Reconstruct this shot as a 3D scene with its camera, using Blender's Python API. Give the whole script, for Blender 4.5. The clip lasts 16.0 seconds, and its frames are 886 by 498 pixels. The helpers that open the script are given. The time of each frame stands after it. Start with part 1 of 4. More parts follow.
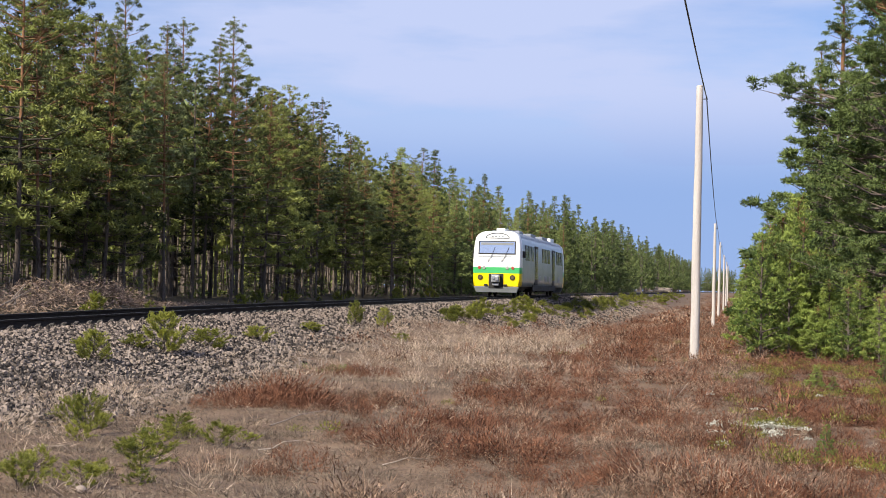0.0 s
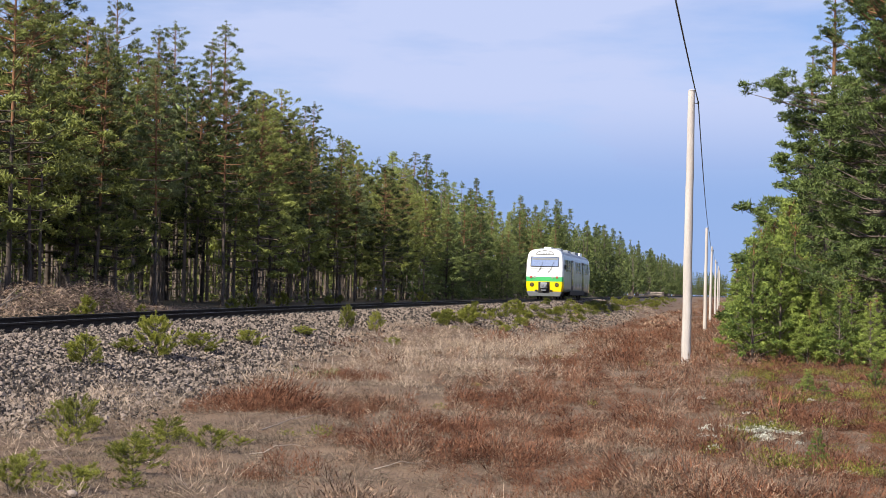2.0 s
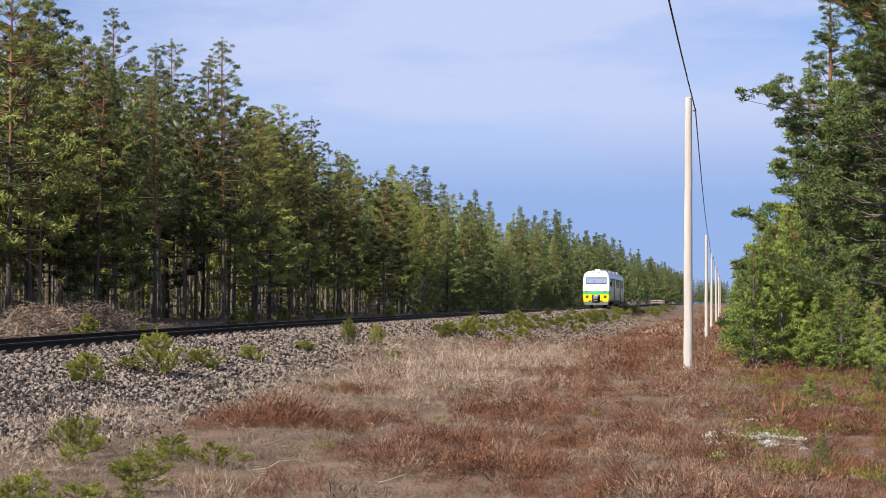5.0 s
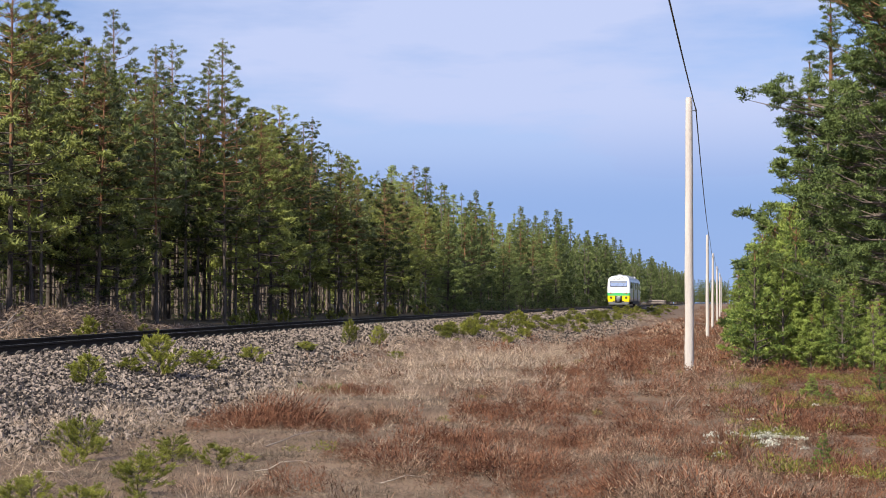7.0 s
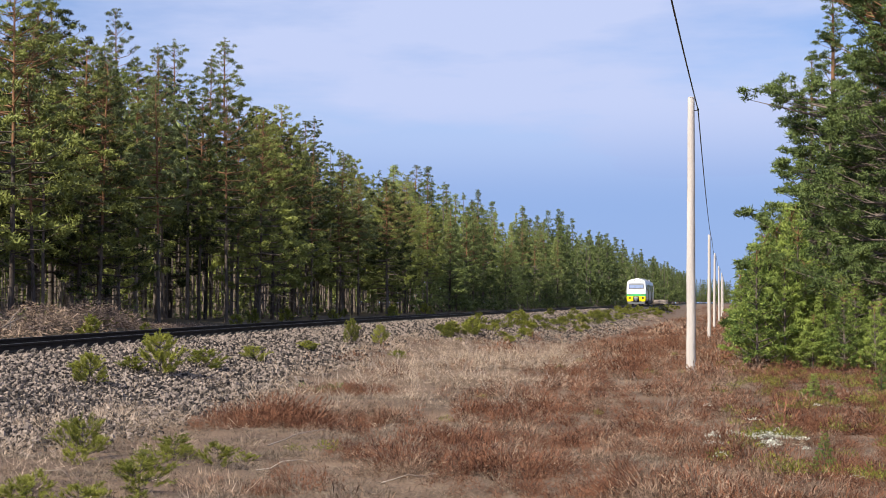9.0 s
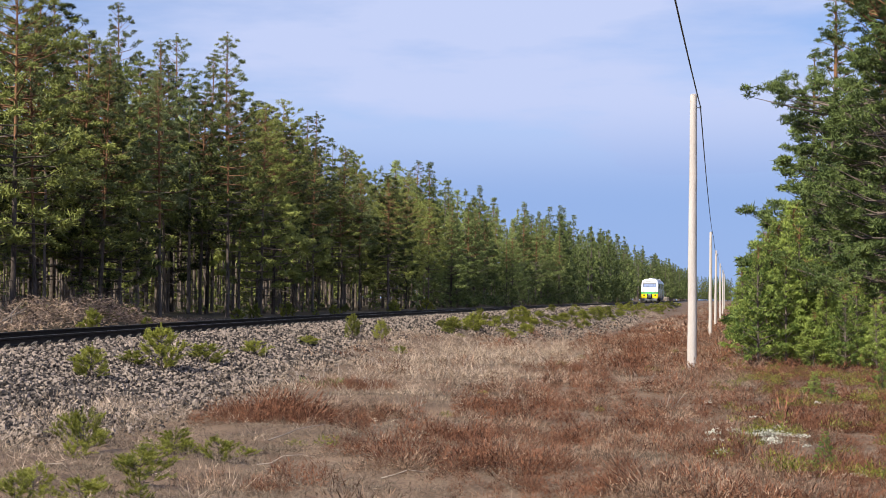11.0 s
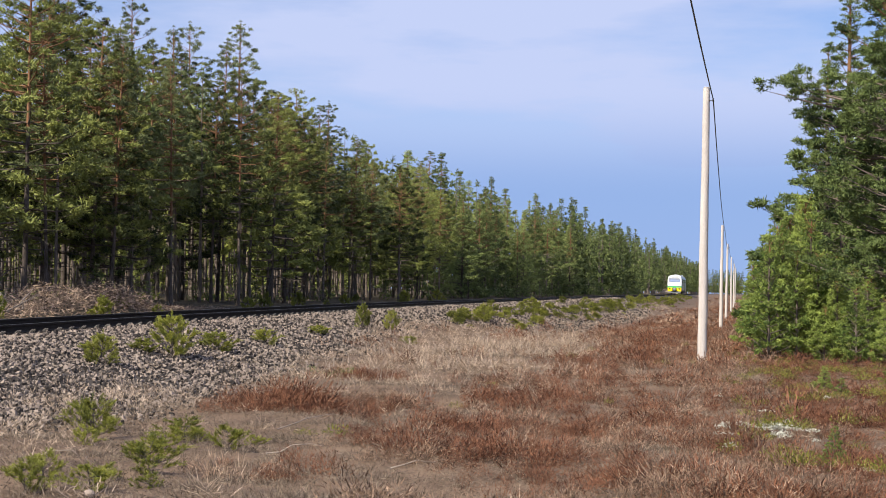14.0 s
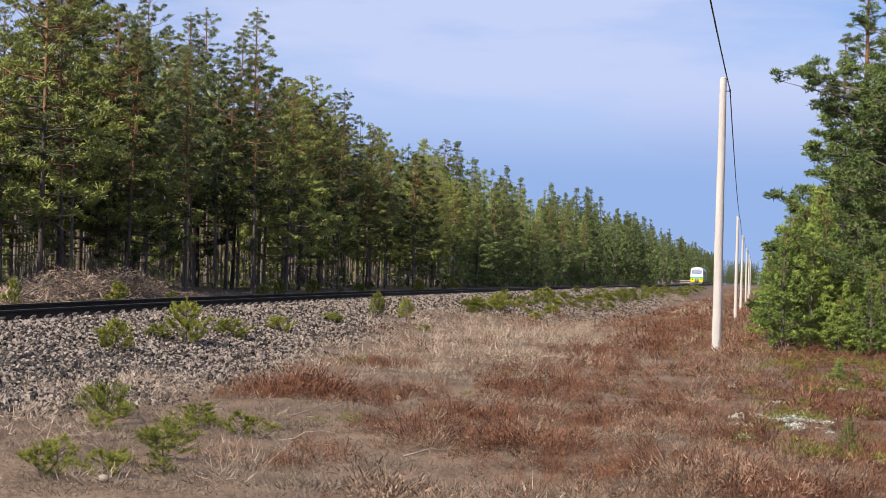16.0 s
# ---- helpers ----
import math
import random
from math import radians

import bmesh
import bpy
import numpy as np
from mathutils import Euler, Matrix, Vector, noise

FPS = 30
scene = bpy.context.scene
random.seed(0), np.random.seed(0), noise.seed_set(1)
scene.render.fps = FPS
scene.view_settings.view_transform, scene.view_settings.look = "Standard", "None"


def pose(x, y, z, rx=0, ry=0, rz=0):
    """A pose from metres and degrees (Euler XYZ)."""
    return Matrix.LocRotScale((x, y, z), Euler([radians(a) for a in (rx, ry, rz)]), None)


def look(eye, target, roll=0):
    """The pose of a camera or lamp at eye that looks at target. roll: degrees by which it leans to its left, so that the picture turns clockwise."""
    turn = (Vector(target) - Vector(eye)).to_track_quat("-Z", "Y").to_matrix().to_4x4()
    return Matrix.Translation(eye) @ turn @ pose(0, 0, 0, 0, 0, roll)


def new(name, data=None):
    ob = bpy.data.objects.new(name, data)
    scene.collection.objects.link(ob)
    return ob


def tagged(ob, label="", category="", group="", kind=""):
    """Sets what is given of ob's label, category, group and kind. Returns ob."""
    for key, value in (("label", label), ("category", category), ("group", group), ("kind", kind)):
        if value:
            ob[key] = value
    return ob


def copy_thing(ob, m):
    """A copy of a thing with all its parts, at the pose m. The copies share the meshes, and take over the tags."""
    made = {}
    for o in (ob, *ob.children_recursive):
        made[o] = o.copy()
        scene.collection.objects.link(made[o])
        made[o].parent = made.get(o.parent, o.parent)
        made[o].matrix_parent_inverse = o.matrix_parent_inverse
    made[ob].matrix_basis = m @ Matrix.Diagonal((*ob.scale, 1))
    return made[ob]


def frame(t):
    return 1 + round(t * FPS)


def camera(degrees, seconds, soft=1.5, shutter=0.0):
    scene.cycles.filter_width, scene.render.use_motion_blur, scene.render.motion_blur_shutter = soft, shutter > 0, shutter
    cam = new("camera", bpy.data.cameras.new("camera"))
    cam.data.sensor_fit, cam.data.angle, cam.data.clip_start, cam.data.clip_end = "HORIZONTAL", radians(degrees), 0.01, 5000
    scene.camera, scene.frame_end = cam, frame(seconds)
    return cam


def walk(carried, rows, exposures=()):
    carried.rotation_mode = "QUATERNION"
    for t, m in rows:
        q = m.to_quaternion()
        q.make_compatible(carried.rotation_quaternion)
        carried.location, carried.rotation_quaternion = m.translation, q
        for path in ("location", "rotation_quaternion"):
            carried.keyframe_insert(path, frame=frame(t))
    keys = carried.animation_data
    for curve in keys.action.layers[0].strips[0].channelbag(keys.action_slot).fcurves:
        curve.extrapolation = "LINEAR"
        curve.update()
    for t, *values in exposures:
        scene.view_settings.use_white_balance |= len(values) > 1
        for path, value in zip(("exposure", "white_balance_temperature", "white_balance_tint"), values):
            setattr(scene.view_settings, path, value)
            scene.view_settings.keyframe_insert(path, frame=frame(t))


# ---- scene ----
FOV = 30.26
cam = camera(FOV, 16.0, 0.9)


def gaze(tilt, turn, roll):
    """The standing camera at eye height, tilted, turned and rolled by degrees."""
    return pose(0, 0, 1.65, tilt, 0, turn) @ pose(0, 0, 0, 0, 0, roll)


walk(cam, [
    ( 0.0, gaze(91.3038, 10.1796, 1.2091)),
    ( 0.5, gaze(91.3201, 10.0794, 1.3587)),
    ( 1.0, gaze(91.3810, 9.9837, 1.3847)),
    ( 1.5, gaze(91.4373, 9.9240, 1.3674)),
    ( 2.0, gaze(91.4547, 9.8958, 1.2344)),
    ( 2.5, gaze(91.6231, 9.8454, 0.6832)),
    ( 3.0, gaze(91.7200, 9.8307, 0.4933)),
    ( 3.5, gaze(91.7199, 9.8331, 0.4968)),
    ( 4.0, gaze(91.8190, 9.8274, 0.3127)),
    ( 6.5, gaze(91.8992, 9.9245, 0.0554)),
    ( 7.0, gaze(91.8960, 9.9305, 0.0000)),
    ( 7.5, gaze(91.8466, 9.9666, 0.1890)),
    ( 8.0, gaze(91.8432, 9.9876, 0.2225)),
    ( 8.5, gaze(91.8508, 9.9954, 0.2113)),
    ( 9.0, gaze(91.8763, 9.9940, 0.0973)),
    (11.5, gaze(91.7120, 10.0529, 0.4458)),
    (12.0, gaze(91.7448, 10.0665, 0.3432)),
    (12.5, gaze(91.7170, 10.0658, 0.3574)),
    (13.0, gaze(91.4583, 10.2177, 0.9426)),
    (13.5, gaze(91.4791, 10.3171, 1.0421)),
    (14.0, gaze(91.3989, 10.4296, 0.9817)),
    (14.5, gaze(91.3187, 10.5069, 1.3855)),
    (15.0, gaze(91.1492, 10.7016, 1.5122)),
    (15.5, gaze(91.0560, 10.8467, 1.5107)),
    (16.0, gaze(90.9834, 10.9393, 1.4650)),
])

# ---- world, sun and exposure ----
SUN_AZ, SUN_EL = radians(213), radians(39)
scene.view_settings.exposure = 0.54
world = bpy.data.worlds.new("sky")
scene.world = world
world.use_nodes = True
wt = world.node_tree
wt.nodes.clear()
w_out = wt.nodes.new("ShaderNodeOutputWorld")
w_bg = wt.nodes.new("ShaderNodeBackground")
w_sky = wt.nodes.new("ShaderNodeTexSky")
w_sky.sky_type = "NISHITA"
w_sky.sun_disc = False
w_sky.dust_density, w_sky.ozone_density, w_sky.air_density = 0.0, 3.0, 1.0
w_sky.sun_elevation, w_sky.sun_rotation = SUN_EL, SUN_AZ
w_bg.inputs["Strength"].default_value = 0.0695
w_co = wt.nodes.new("ShaderNodeTexCoord")
w_map = wt.nodes.new("ShaderNodeMapping")
w_map.inputs["Scale"].default_value = (1.0, 1.0, 5.0)
w_noise = wt.nodes.new("ShaderNodeTexNoise")
w_noise.inputs["Scale"].default_value = 3.2
w_noise.inputs["Detail"].default_value = 7.0
w_noise.inputs["Roughness"].default_value = 0.55
w_ramp = wt.nodes.new("ShaderNodeMapRange")
w_ramp.inputs["From Min"].default_value = 0.4
w_ramp.inputs["From Max"].default_value = 0.6
w_sep = wt.nodes.new("ShaderNodeSeparateXYZ")
w_up = wt.nodes.new("ShaderNodeMapRange")
w_up.interpolation_type = "SMOOTHSTEP"
w_up.inputs["From Min"].default_value = 0.055
w_up.inputs["From Max"].default_value = 0.125
w_mul = wt.nodes.new("ShaderNodeMath")
w_mul.operation = "MULTIPLY_ADD"
w_mul.inputs[1].default_value = 0.72
w_mul.inputs[2].default_value = 0.28
w_low = wt.nodes.new("ShaderNodeMapRange")
w_low.interpolation_type = "SMOOTHSTEP"
for w_key, w_value in (("From Min", 0.07), ("From Max", 0.17), ("To Min", 0.95), ("To Max", 0.0)):
    w_low.inputs[w_key].default_value = w_value
w_max = wt.nodes.new("ShaderNodeMath")
w_max.operation = "MAXIMUM"
w_bank = wt.nodes.new("ShaderNodeMix")
w_bank.data_type = "RGBA"
w_mix = wt.nodes.new("ShaderNodeMix")
w_mix.data_type = "RGBA"
w_tint = wt.nodes.new("ShaderNodeMix")
w_tint.data_type = "RGBA"
w_tint.blend_type = "MULTIPLY"
w_tint.inputs["Factor"].default_value = 1.0
for a, b in (((w_co, "Generated"), (w_map, "Vector")), ((w_map, "Vector"), (w_noise, "Vector")), ((w_noise, 0), (w_ramp, "Value")),
             ((w_co, "Generated"), (w_sep, 0)), ((w_sep, "Z"), (w_up, "Value")), ((w_up, 0), (w_bank, "Factor")), ((w_bank, "Result"), (w_mix, "B")), ((w_ramp, 0), (w_mul, 0)),
             ((w_sep, "Z"), (w_low, "Value")), ((w_mul, 0), (w_max, 0)), ((w_low, 0), (w_max, 1)), ((w_max, 0), (w_mix, "Factor")), ((w_sky, 0), (w_tint, "A")), ((w_tint, "Result"), (w_mix, "A")), ((w_mix, "Result"), (w_bg, "Color")), ((w_bg, 0), (w_out, 0))):
    wt.links.new(a[0].outputs[a[1]] if a[1] != "Result" else a[0].outputs[2], b[0].inputs[b[1]] if b[1] not in ("A", "B") else b[0].inputs[{"A": 6, "B": 7}[b[1]]])
w_bank.inputs[6].default_value = (3.0, 4.45, 8.0, 1)
w_bank.inputs[7].default_value = (5.6, 6.45, 9.3, 1)
w_tint.inputs[7].default_value = (0.75, 0.88, 1.2, 1)

sun_data = bpy.data.lights.new("sun", "SUN")
sun_data.energy, sun_data.angle, sun_data.color = 5.0, radians(0.5), (1.0, 0.93, 0.8)
sun = new("sun", sun_data)
to_sun = Vector((math.sin(SUN_AZ) * math.cos(SUN_EL), math.cos(SUN_AZ) * math.cos(SUN_EL), math.sin(SUN_EL)))
sun.matrix_basis = look(to_sun * 60, (0, 0, 0))


# ---- materials ----
def material(name, dark, light, scale=6.0, rough=0.8, metal=0.0, bump=0.3, fine=60.0, island=0.0, per_object=0.0, leaf=0.0, stretch=(1, 1, 1), spec=0.3):
    """A surface whose colour wanders between dark and light at two scales, with fine relief."""
    m = bpy.data.materials.new(name)
    m.use_nodes = True
    nt = m.node_tree
    nd, ln = nt.nodes, nt.links
    bsdf, out = nd["Principled BSDF"], nd["Material Output"]
    bsdf.inputs["Roughness"].default_value = rough
    bsdf.inputs["Metallic"].default_value = metal
    bsdf.inputs["Specular IOR Level"].default_value = spec
    co = nd.new("ShaderNodeTexCoord")
    mp = nd.new("ShaderNodeMapping")
    mp.inputs["Scale"].default_value = stretch
    ln.new(co.outputs["Object"], mp.inputs["Vector"])
    n1, n2 = nd.new("ShaderNodeTexNoise"), nd.new("ShaderNodeTexNoise")
    n1.inputs["Scale"].default_value, n2.inputs["Scale"].default_value = scale, fine
    n1.inputs["Detail"].default_value, n2.inputs["Detail"].default_value = 6, 4
    for n in (n1, n2):
        ln.new(mp.outputs["Vector"], n.inputs["Vector"])
    add = nd.new("ShaderNodeMath")
    add.operation = "MULTIPLY_ADD"
    add.inputs[1].default_value = 0.5
    ln.new(n2.outputs[0], add.inputs[0])
    half = nd.new("ShaderNodeMath")
    half.operation = "MULTIPLY"
    half.inputs[1].default_value = 0.5
    ln.new(n1.outputs[0], half.inputs[0])
    ln.new(half.outputs[0], add.inputs[2])
    value = add.outputs[0]
    for amount, kind, socket in ((island, "ShaderNodeNewGeometry", "Random Per Island"), (per_object, "ShaderNodeObjectInfo", "Random")):
        if amount:
            info = nd.new(kind)
            ma = nd.new("ShaderNodeMath")
            ma.operation = "MULTIPLY_ADD"
            ma.inputs[1].default_value = amount
            ln.new(info.outputs[socket], ma.inputs[0])
            sub = nd.new("ShaderNodeMath")
            sub.operation = "SUBTRACT"
            sub.inputs[1].default_value = amount / 2
            ln.new(value, sub.inputs[0])
            ln.new(sub.outputs[0], ma.inputs[2])
            value = ma.outputs[0]
    ramp = nd.new("ShaderNodeValToRGB")
    ramp.color_ramp.elements[0].position, ramp.color_ramp.elements[1].position = 0.3, 0.7
    ramp.color_ramp.elements[0].color, ramp.color_ramp.elements[1].color = (*dark, 1), (*light, 1)
    ln.new(value, ramp.inputs[0])
    ln.new(ramp.outputs[0], bsdf.inputs["Base Color"])
    if bump:
        bp = nd.new("ShaderNodeBump")
        bp.inputs["Strength"].default_value = bump
        bp.inputs["Distance"].default_value = 0.02
        ln.new(n2.outputs[0], bp.inputs["Height"])
        ln.new(bp.outputs[0], bsdf.inputs["Normal"])
    if leaf:
        tr = nd.new("ShaderNodeBsdfTranslucent")
        mx = nd.new("ShaderNodeMixShader")
        mx.inputs[0].default_value = leaf
        ln.new(ramp.outputs[0], tr.inputs["Color"])
        ln.new(bsdf.outputs[0], mx.inputs[1])
        ln.new(tr.outputs[0], mx.inputs[2])
        ln.new(mx.outputs[0], out.inputs["Surface"])
    return m


M_NEEDLE = material("pine_needles", (0.018, 0.028, 0.008), (0.3, 0.325, 0.085), 0.9, 0.6, bump=0, fine=4, island=0.2, per_object=0.4, leaf=0.16, spec=0.25)
M_NEEDLE_GREEN = material("green_pine_needles", (0.025, 0.045, 0.014), (0.23, 0.29, 0.085), 0.9, 0.6, bump=0, fine=4, island=0.2, per_object=0.2, leaf=0.16, spec=0.25)
M_NEEDLE_BLUE = material("blue_green_pine_needles", (0.035, 0.048, 0.02), (0.25, 0.28, 0.11), 0.9, 0.6, bump=0, fine=4, island=0.2, per_object=0.3, leaf=0.16, spec=0.25)
# lighter copy of the pine needles, standing in for sunlight on the crowns
M_NEEDLE_LIT = material("sunlit_pine_needles", (0.035, 0.052, 0.015), (0.32, 0.375, 0.12), 0.9, 0.6, bump=0, fine=4, island=0.2, per_object=0.35, leaf=0.16, spec=0.25)
M_SAPLING = material("sapling_needles", (0.095, 0.11, 0.018), (0.4, 0.4, 0.075), 1.2, 0.55, bump=0, fine=9, island=0.3, per_object=0.25, leaf=0.3)
M_NEEDLE_FRESH = material("young_needles", (0.07, 0.115, 0.028), (0.37, 0.44, 0.105), 1.2, 0.6, bump=0, fine=9, island=0.3, per_object=0.25, leaf=0.3, spec=0.2)
M_BARK = material("pine_bark", (0.036, 0.028, 0.023), (0.2, 0.158, 0.13), 2.0, 0.9, bump=0.8, fine=18, per_object=0.35, stretch=(1, 1, 0.3))
M_BARK_TOP = material("upper_pine_bark", (0.11, 0.055, 0.03), (0.34, 0.175, 0.09), 3.0, 0.85, bump=0.5, fine=22, stretch=(1, 1, 0.4))
M_GROUND = material("heath_soil", (0.045, 0.027, 0.017), (0.25, 0.165, 0.108), 1.3, 0.95, bump=1.0, fine=26)
M_GRAVEL = material("gravel_bed", (0.022, 0.018, 0.015), (0.11, 0.087, 0.07), 3.0, 0.95, bump=1.0, fine=16)
M_LITTER = material("forest_floor", (0.022, 0.018, 0.01), (0.095, 0.07, 0.04), 0.5, 0.95, bump=0.9, fine=6)
M_STONE = material("crushed_stone", (0.034, 0.028, 0.025), (0.3, 0.238, 0.195), 1.2, 0.9, bump=0.4, fine=30, island=0.95)
M_HEATHER = material("heather_twigs", (0.028, 0.013, 0.009), (0.265, 0.122, 0.072), 1.6, 0.9, bump=0, fine=4, island=0.35, spec=0.1)
M_FADED = material("faded_heather_twigs", (0.06, 0.038, 0.026), (0.39, 0.26, 0.18), 0.9, 0.9, bump=0, fine=3, island=0.5)
M_GRASS = material("dry_grass", (0.17, 0.12, 0.085), (0.62, 0.48, 0.36), 0.8, 0.85, bump=0, fine=3, island=0.5, leaf=0.2)
M_BERRY = material("lingonberry_leaves", (0.06, 0.066, 0.01), (0.26, 0.25, 0.042), 1.0, 0.6, bump=0, fine=5, island=0.5, leaf=0.2)
M_LICHEN = material("reindeer_lichen", (0.34, 0.34, 0.28), (0.6, 0.59, 0.5), 8, 0.95, bump=0.8, fine=40, island=0.4)
M_DRYLEAF = material("trampled_litter", (0.06, 0.045, 0.033), (0.27, 0.21, 0.155), 1.4, 0.9, bump=0, fine=5, island=0.6)
M_TWIG = material("dead_twigs", (0.12, 0.095, 0.075), (0.44, 0.36, 0.3), 1.0, 0.9, bump=0, fine=6, island=0.5)
M_BRUSH = material("felled_branches", (0.15, 0.1, 0.07), (0.5, 0.36, 0.26), 1.0, 0.9, bump=0, fine=6, island=0.6)
M_POLE = material("weathered_pole_wood", (0.38, 0.335, 0.3), (0.68, 0.62, 0.575), 1.5, 0.8, bump=0.5, fine=40, stretch=(6, 6, 0.35))
M_RAIL = material("rusty_rail_side", (0.012, 0.009, 0.007), (0.035, 0.025, 0.02), 4, 0.8, 0.1, fine=40)
M_RAIL_TOP = material("polished_rail_head", (0.07, 0.065, 0.06), (0.15, 0.145, 0.14), 4, 0.45, 0.8, bump=0.1, fine=40)
M_SLEEPER = material("creosoted_sleeper_wood", (0.015, 0.012, 0.01), (0.05, 0.04, 0.033), 3, 0.9, bump=0.8, fine=30, per_object=0.4)
M_CLIP = material("pale_rail_fastening", (0.09, 0.08, 0.07), (0.2, 0.18, 0.16), 9, 0.6, 0.2, fine=40)
M_CABLE = material("black_cable", (0.015, 0.015, 0.017), (0.03, 0.03, 0.032), 9, 0.5, bump=0, fine=40)
M_WHITE = material("white_train_paint", (0.82, 0.82, 0.81), (0.88, 0.88, 0.87), 1.2, 0.28, bump=0.03, fine=14, spec=0.5)
# paint of the car's sides, greyed to stand in for their shade
M_SIDE_SHADED = material("shade_greyed_side_paint", (0.36, 0.4, 0.37), (0.46, 0.5, 0.47), 1.2, 0.25, bump=0.03, fine=14, spec=0.5)
M_GREEN = material("green_train_paint", (0.06, 0.42, 0.13), (0.09, 0.5, 0.17), 1.2, 0.28, bump=0.03, fine=14, spec=0.5)
M_YELLOW = material("yellow_train_paint", (0.82, 0.6, 0.0), (0.9, 0.68, 0.01), 1.2, 0.28, bump=0.03, fine=14, spec=0.5)
M_SKIRT = material("grey_train_skirt", (0.17, 0.18, 0.185), (0.26, 0.27, 0.28), 2, 0.5, bump=0.1, fine=14)
# roof grey, deepened in colour for the shade along its flanks
M_ROOF = material("shade_deepened_grey_roof", (0.2, 0.22, 0.25), (0.3, 0.32, 0.36), 1.5, 0.45, bump=0.1, fine=14)
M_DARK = material("black_underframe", (0.012, 0.012, 0.013), (0.04, 0.038, 0.036), 3, 0.7, bump=0.3, fine=20)
M_GLASS = material("tinted_train_glass", (0.015, 0.02, 0.022), (0.025, 0.03, 0.033), 1, 0.06, bump=0, fine=10, spec=0.5)
M_SCREEN = material("sky_reflecting_windscreen", (0.72, 0.76, 0.8), (0.8, 0.84, 0.88), 1, 0.05, 0.85, bump=0, fine=10)
M_METAL = material("bare_coupler_steel", (0.3, 0.31, 0.33), (0.5, 0.51, 0.54), 6, 0.4, 0.6, fine=30)
M_LAMP = material("headlight_lens", (0.1, 0.07, 0.03), (0.2, 0.15, 0.07), 9, 0.1, bump=0, fine=30, spec=0.8)
M_CLEAR = material("clear_lamp_lens", (0.3, 0.3, 0.28), (0.45, 0.45, 0.42), 9, 0.1, bump=0, fine=30, spec=0.8)
M_RED = material("red_lamp_lens", (0.3, 0.05, 0.04), (0.5, 0.1, 0.07), 9, 0.15, bump=0, fine=30, spec=0.8)


# ---- building helpers ----
def mesh_of(name, verts, faces, mats, index=None, smooth=False):
    """A mesh from arrays of corners and of triangles or quads."""
    verts, faces = np.asarray(verts, dtype=np.float32), np.asarray(faces, dtype=np.int32)
    me = bpy.data.meshes.new(name)
    n, k = faces.shape
    me.vertices.add(len(verts))
    me.vertices.foreach_set("co", verts.ravel())
    me.loops.add(n * k)
    me.loops.foreach_set("vertex_index", faces.ravel())
    me.polygons.add(n)
    me.polygons.foreach_set("loop_start", np.arange(0, n * k, k, dtype=np.int32))
    for m in mats if isinstance(mats, (list, tuple)) else (mats,):
        me.materials.append(m)
    if index is not None:
        me.polygons.foreach_set("material_index", np.asarray(index, dtype=np.int32))
    me.polygons.foreach_set("use_smooth", np.full(n, smooth))
    me.update(calc_edges=True)
    me.validate()
    return me


def part(name, bm, mats, parent=None, label=""):
    """Links a bmesh, or a mesh, as one mesh object under a thing or a part."""
    if isinstance(bm, bmesh.types.BMesh):
        me = bpy.data.meshes.new(name)
        bm.to_mesh(me)
        bm.free()
        for m in mats if isinstance(mats, (list, tuple)) else (mats,):
            me.materials.append(m)
    else:
        me = bm
    ob = new(name, me)
    ob.parent = parent
    return tagged(ob, label)


def box(bm, x0, x1, y0, y1, z0, z1, bevel=0.0, mat=0):
    made = bmesh.ops.create_cube(bm, size=1.0, matrix=Matrix.Translation(((x0 + x1) / 2, (y0 + y1) / 2, (z0 + z1) / 2)) @ Matrix.Diagonal((x1 - x0, y1 - y0, z1 - z0, 1)))
    faces = list({f for v in made["verts"] for f in v.link_faces})
    if bevel:
        r = bmesh.ops.bevel(bm, geom=list({e for f in faces for e in f.edges}), offset=bevel, segments=2, profile=0.6, affect="EDGES")
        faces = list({f for v in r["verts"] for f in v.link_faces} | {f for f in faces if f.is_valid})
    for f in faces:
        f.material_index = mat


def drum(bm, p, axis, r, length, n=16, r2=None):
    turn = Vector(axis).to_track_quat("Z", "Y").to_matrix().to_4x4()
    bmesh.ops.create_cone(bm, cap_ends=True, segments=n, radius1=r, radius2=r if r2 is None else r2, depth=length, matrix=Matrix.Translation(p) @ turn)


def smoothstep(a, b, v):
    u = np.clip((np.asarray(v, dtype=float) - a) / (b - a), 0, 1)
    return u * u * (3 - 2 * u)


def lumps(x, y, s, seed=0.0):
    """Cheap smooth noise on arrays, about -1 to 1."""
    x, y = np.asarray(x, dtype=float) / s + seed, np.asarray(y, dtype=float) / s - seed * 1.7
    return (np.sin(x * 1.3 + 1.7 * np.sin(y * 0.9 + seed)) + np.sin(y * 1.1 + 1.9 * np.sin(x * 0.7 - seed)) + np.sin((x + y) * 1.9 + seed * 3)) / 3


TRACK = -14.1


def rail_z(y):
    """The rail's top along the line."""
    y = np.asarray(y, dtype=float)
    return 0.85 + 0.2 * (1 - np.exp(-np.maximum(y - 28, -20) / 25)) + 0.001 * np.clip(y - 28, -60, 500)


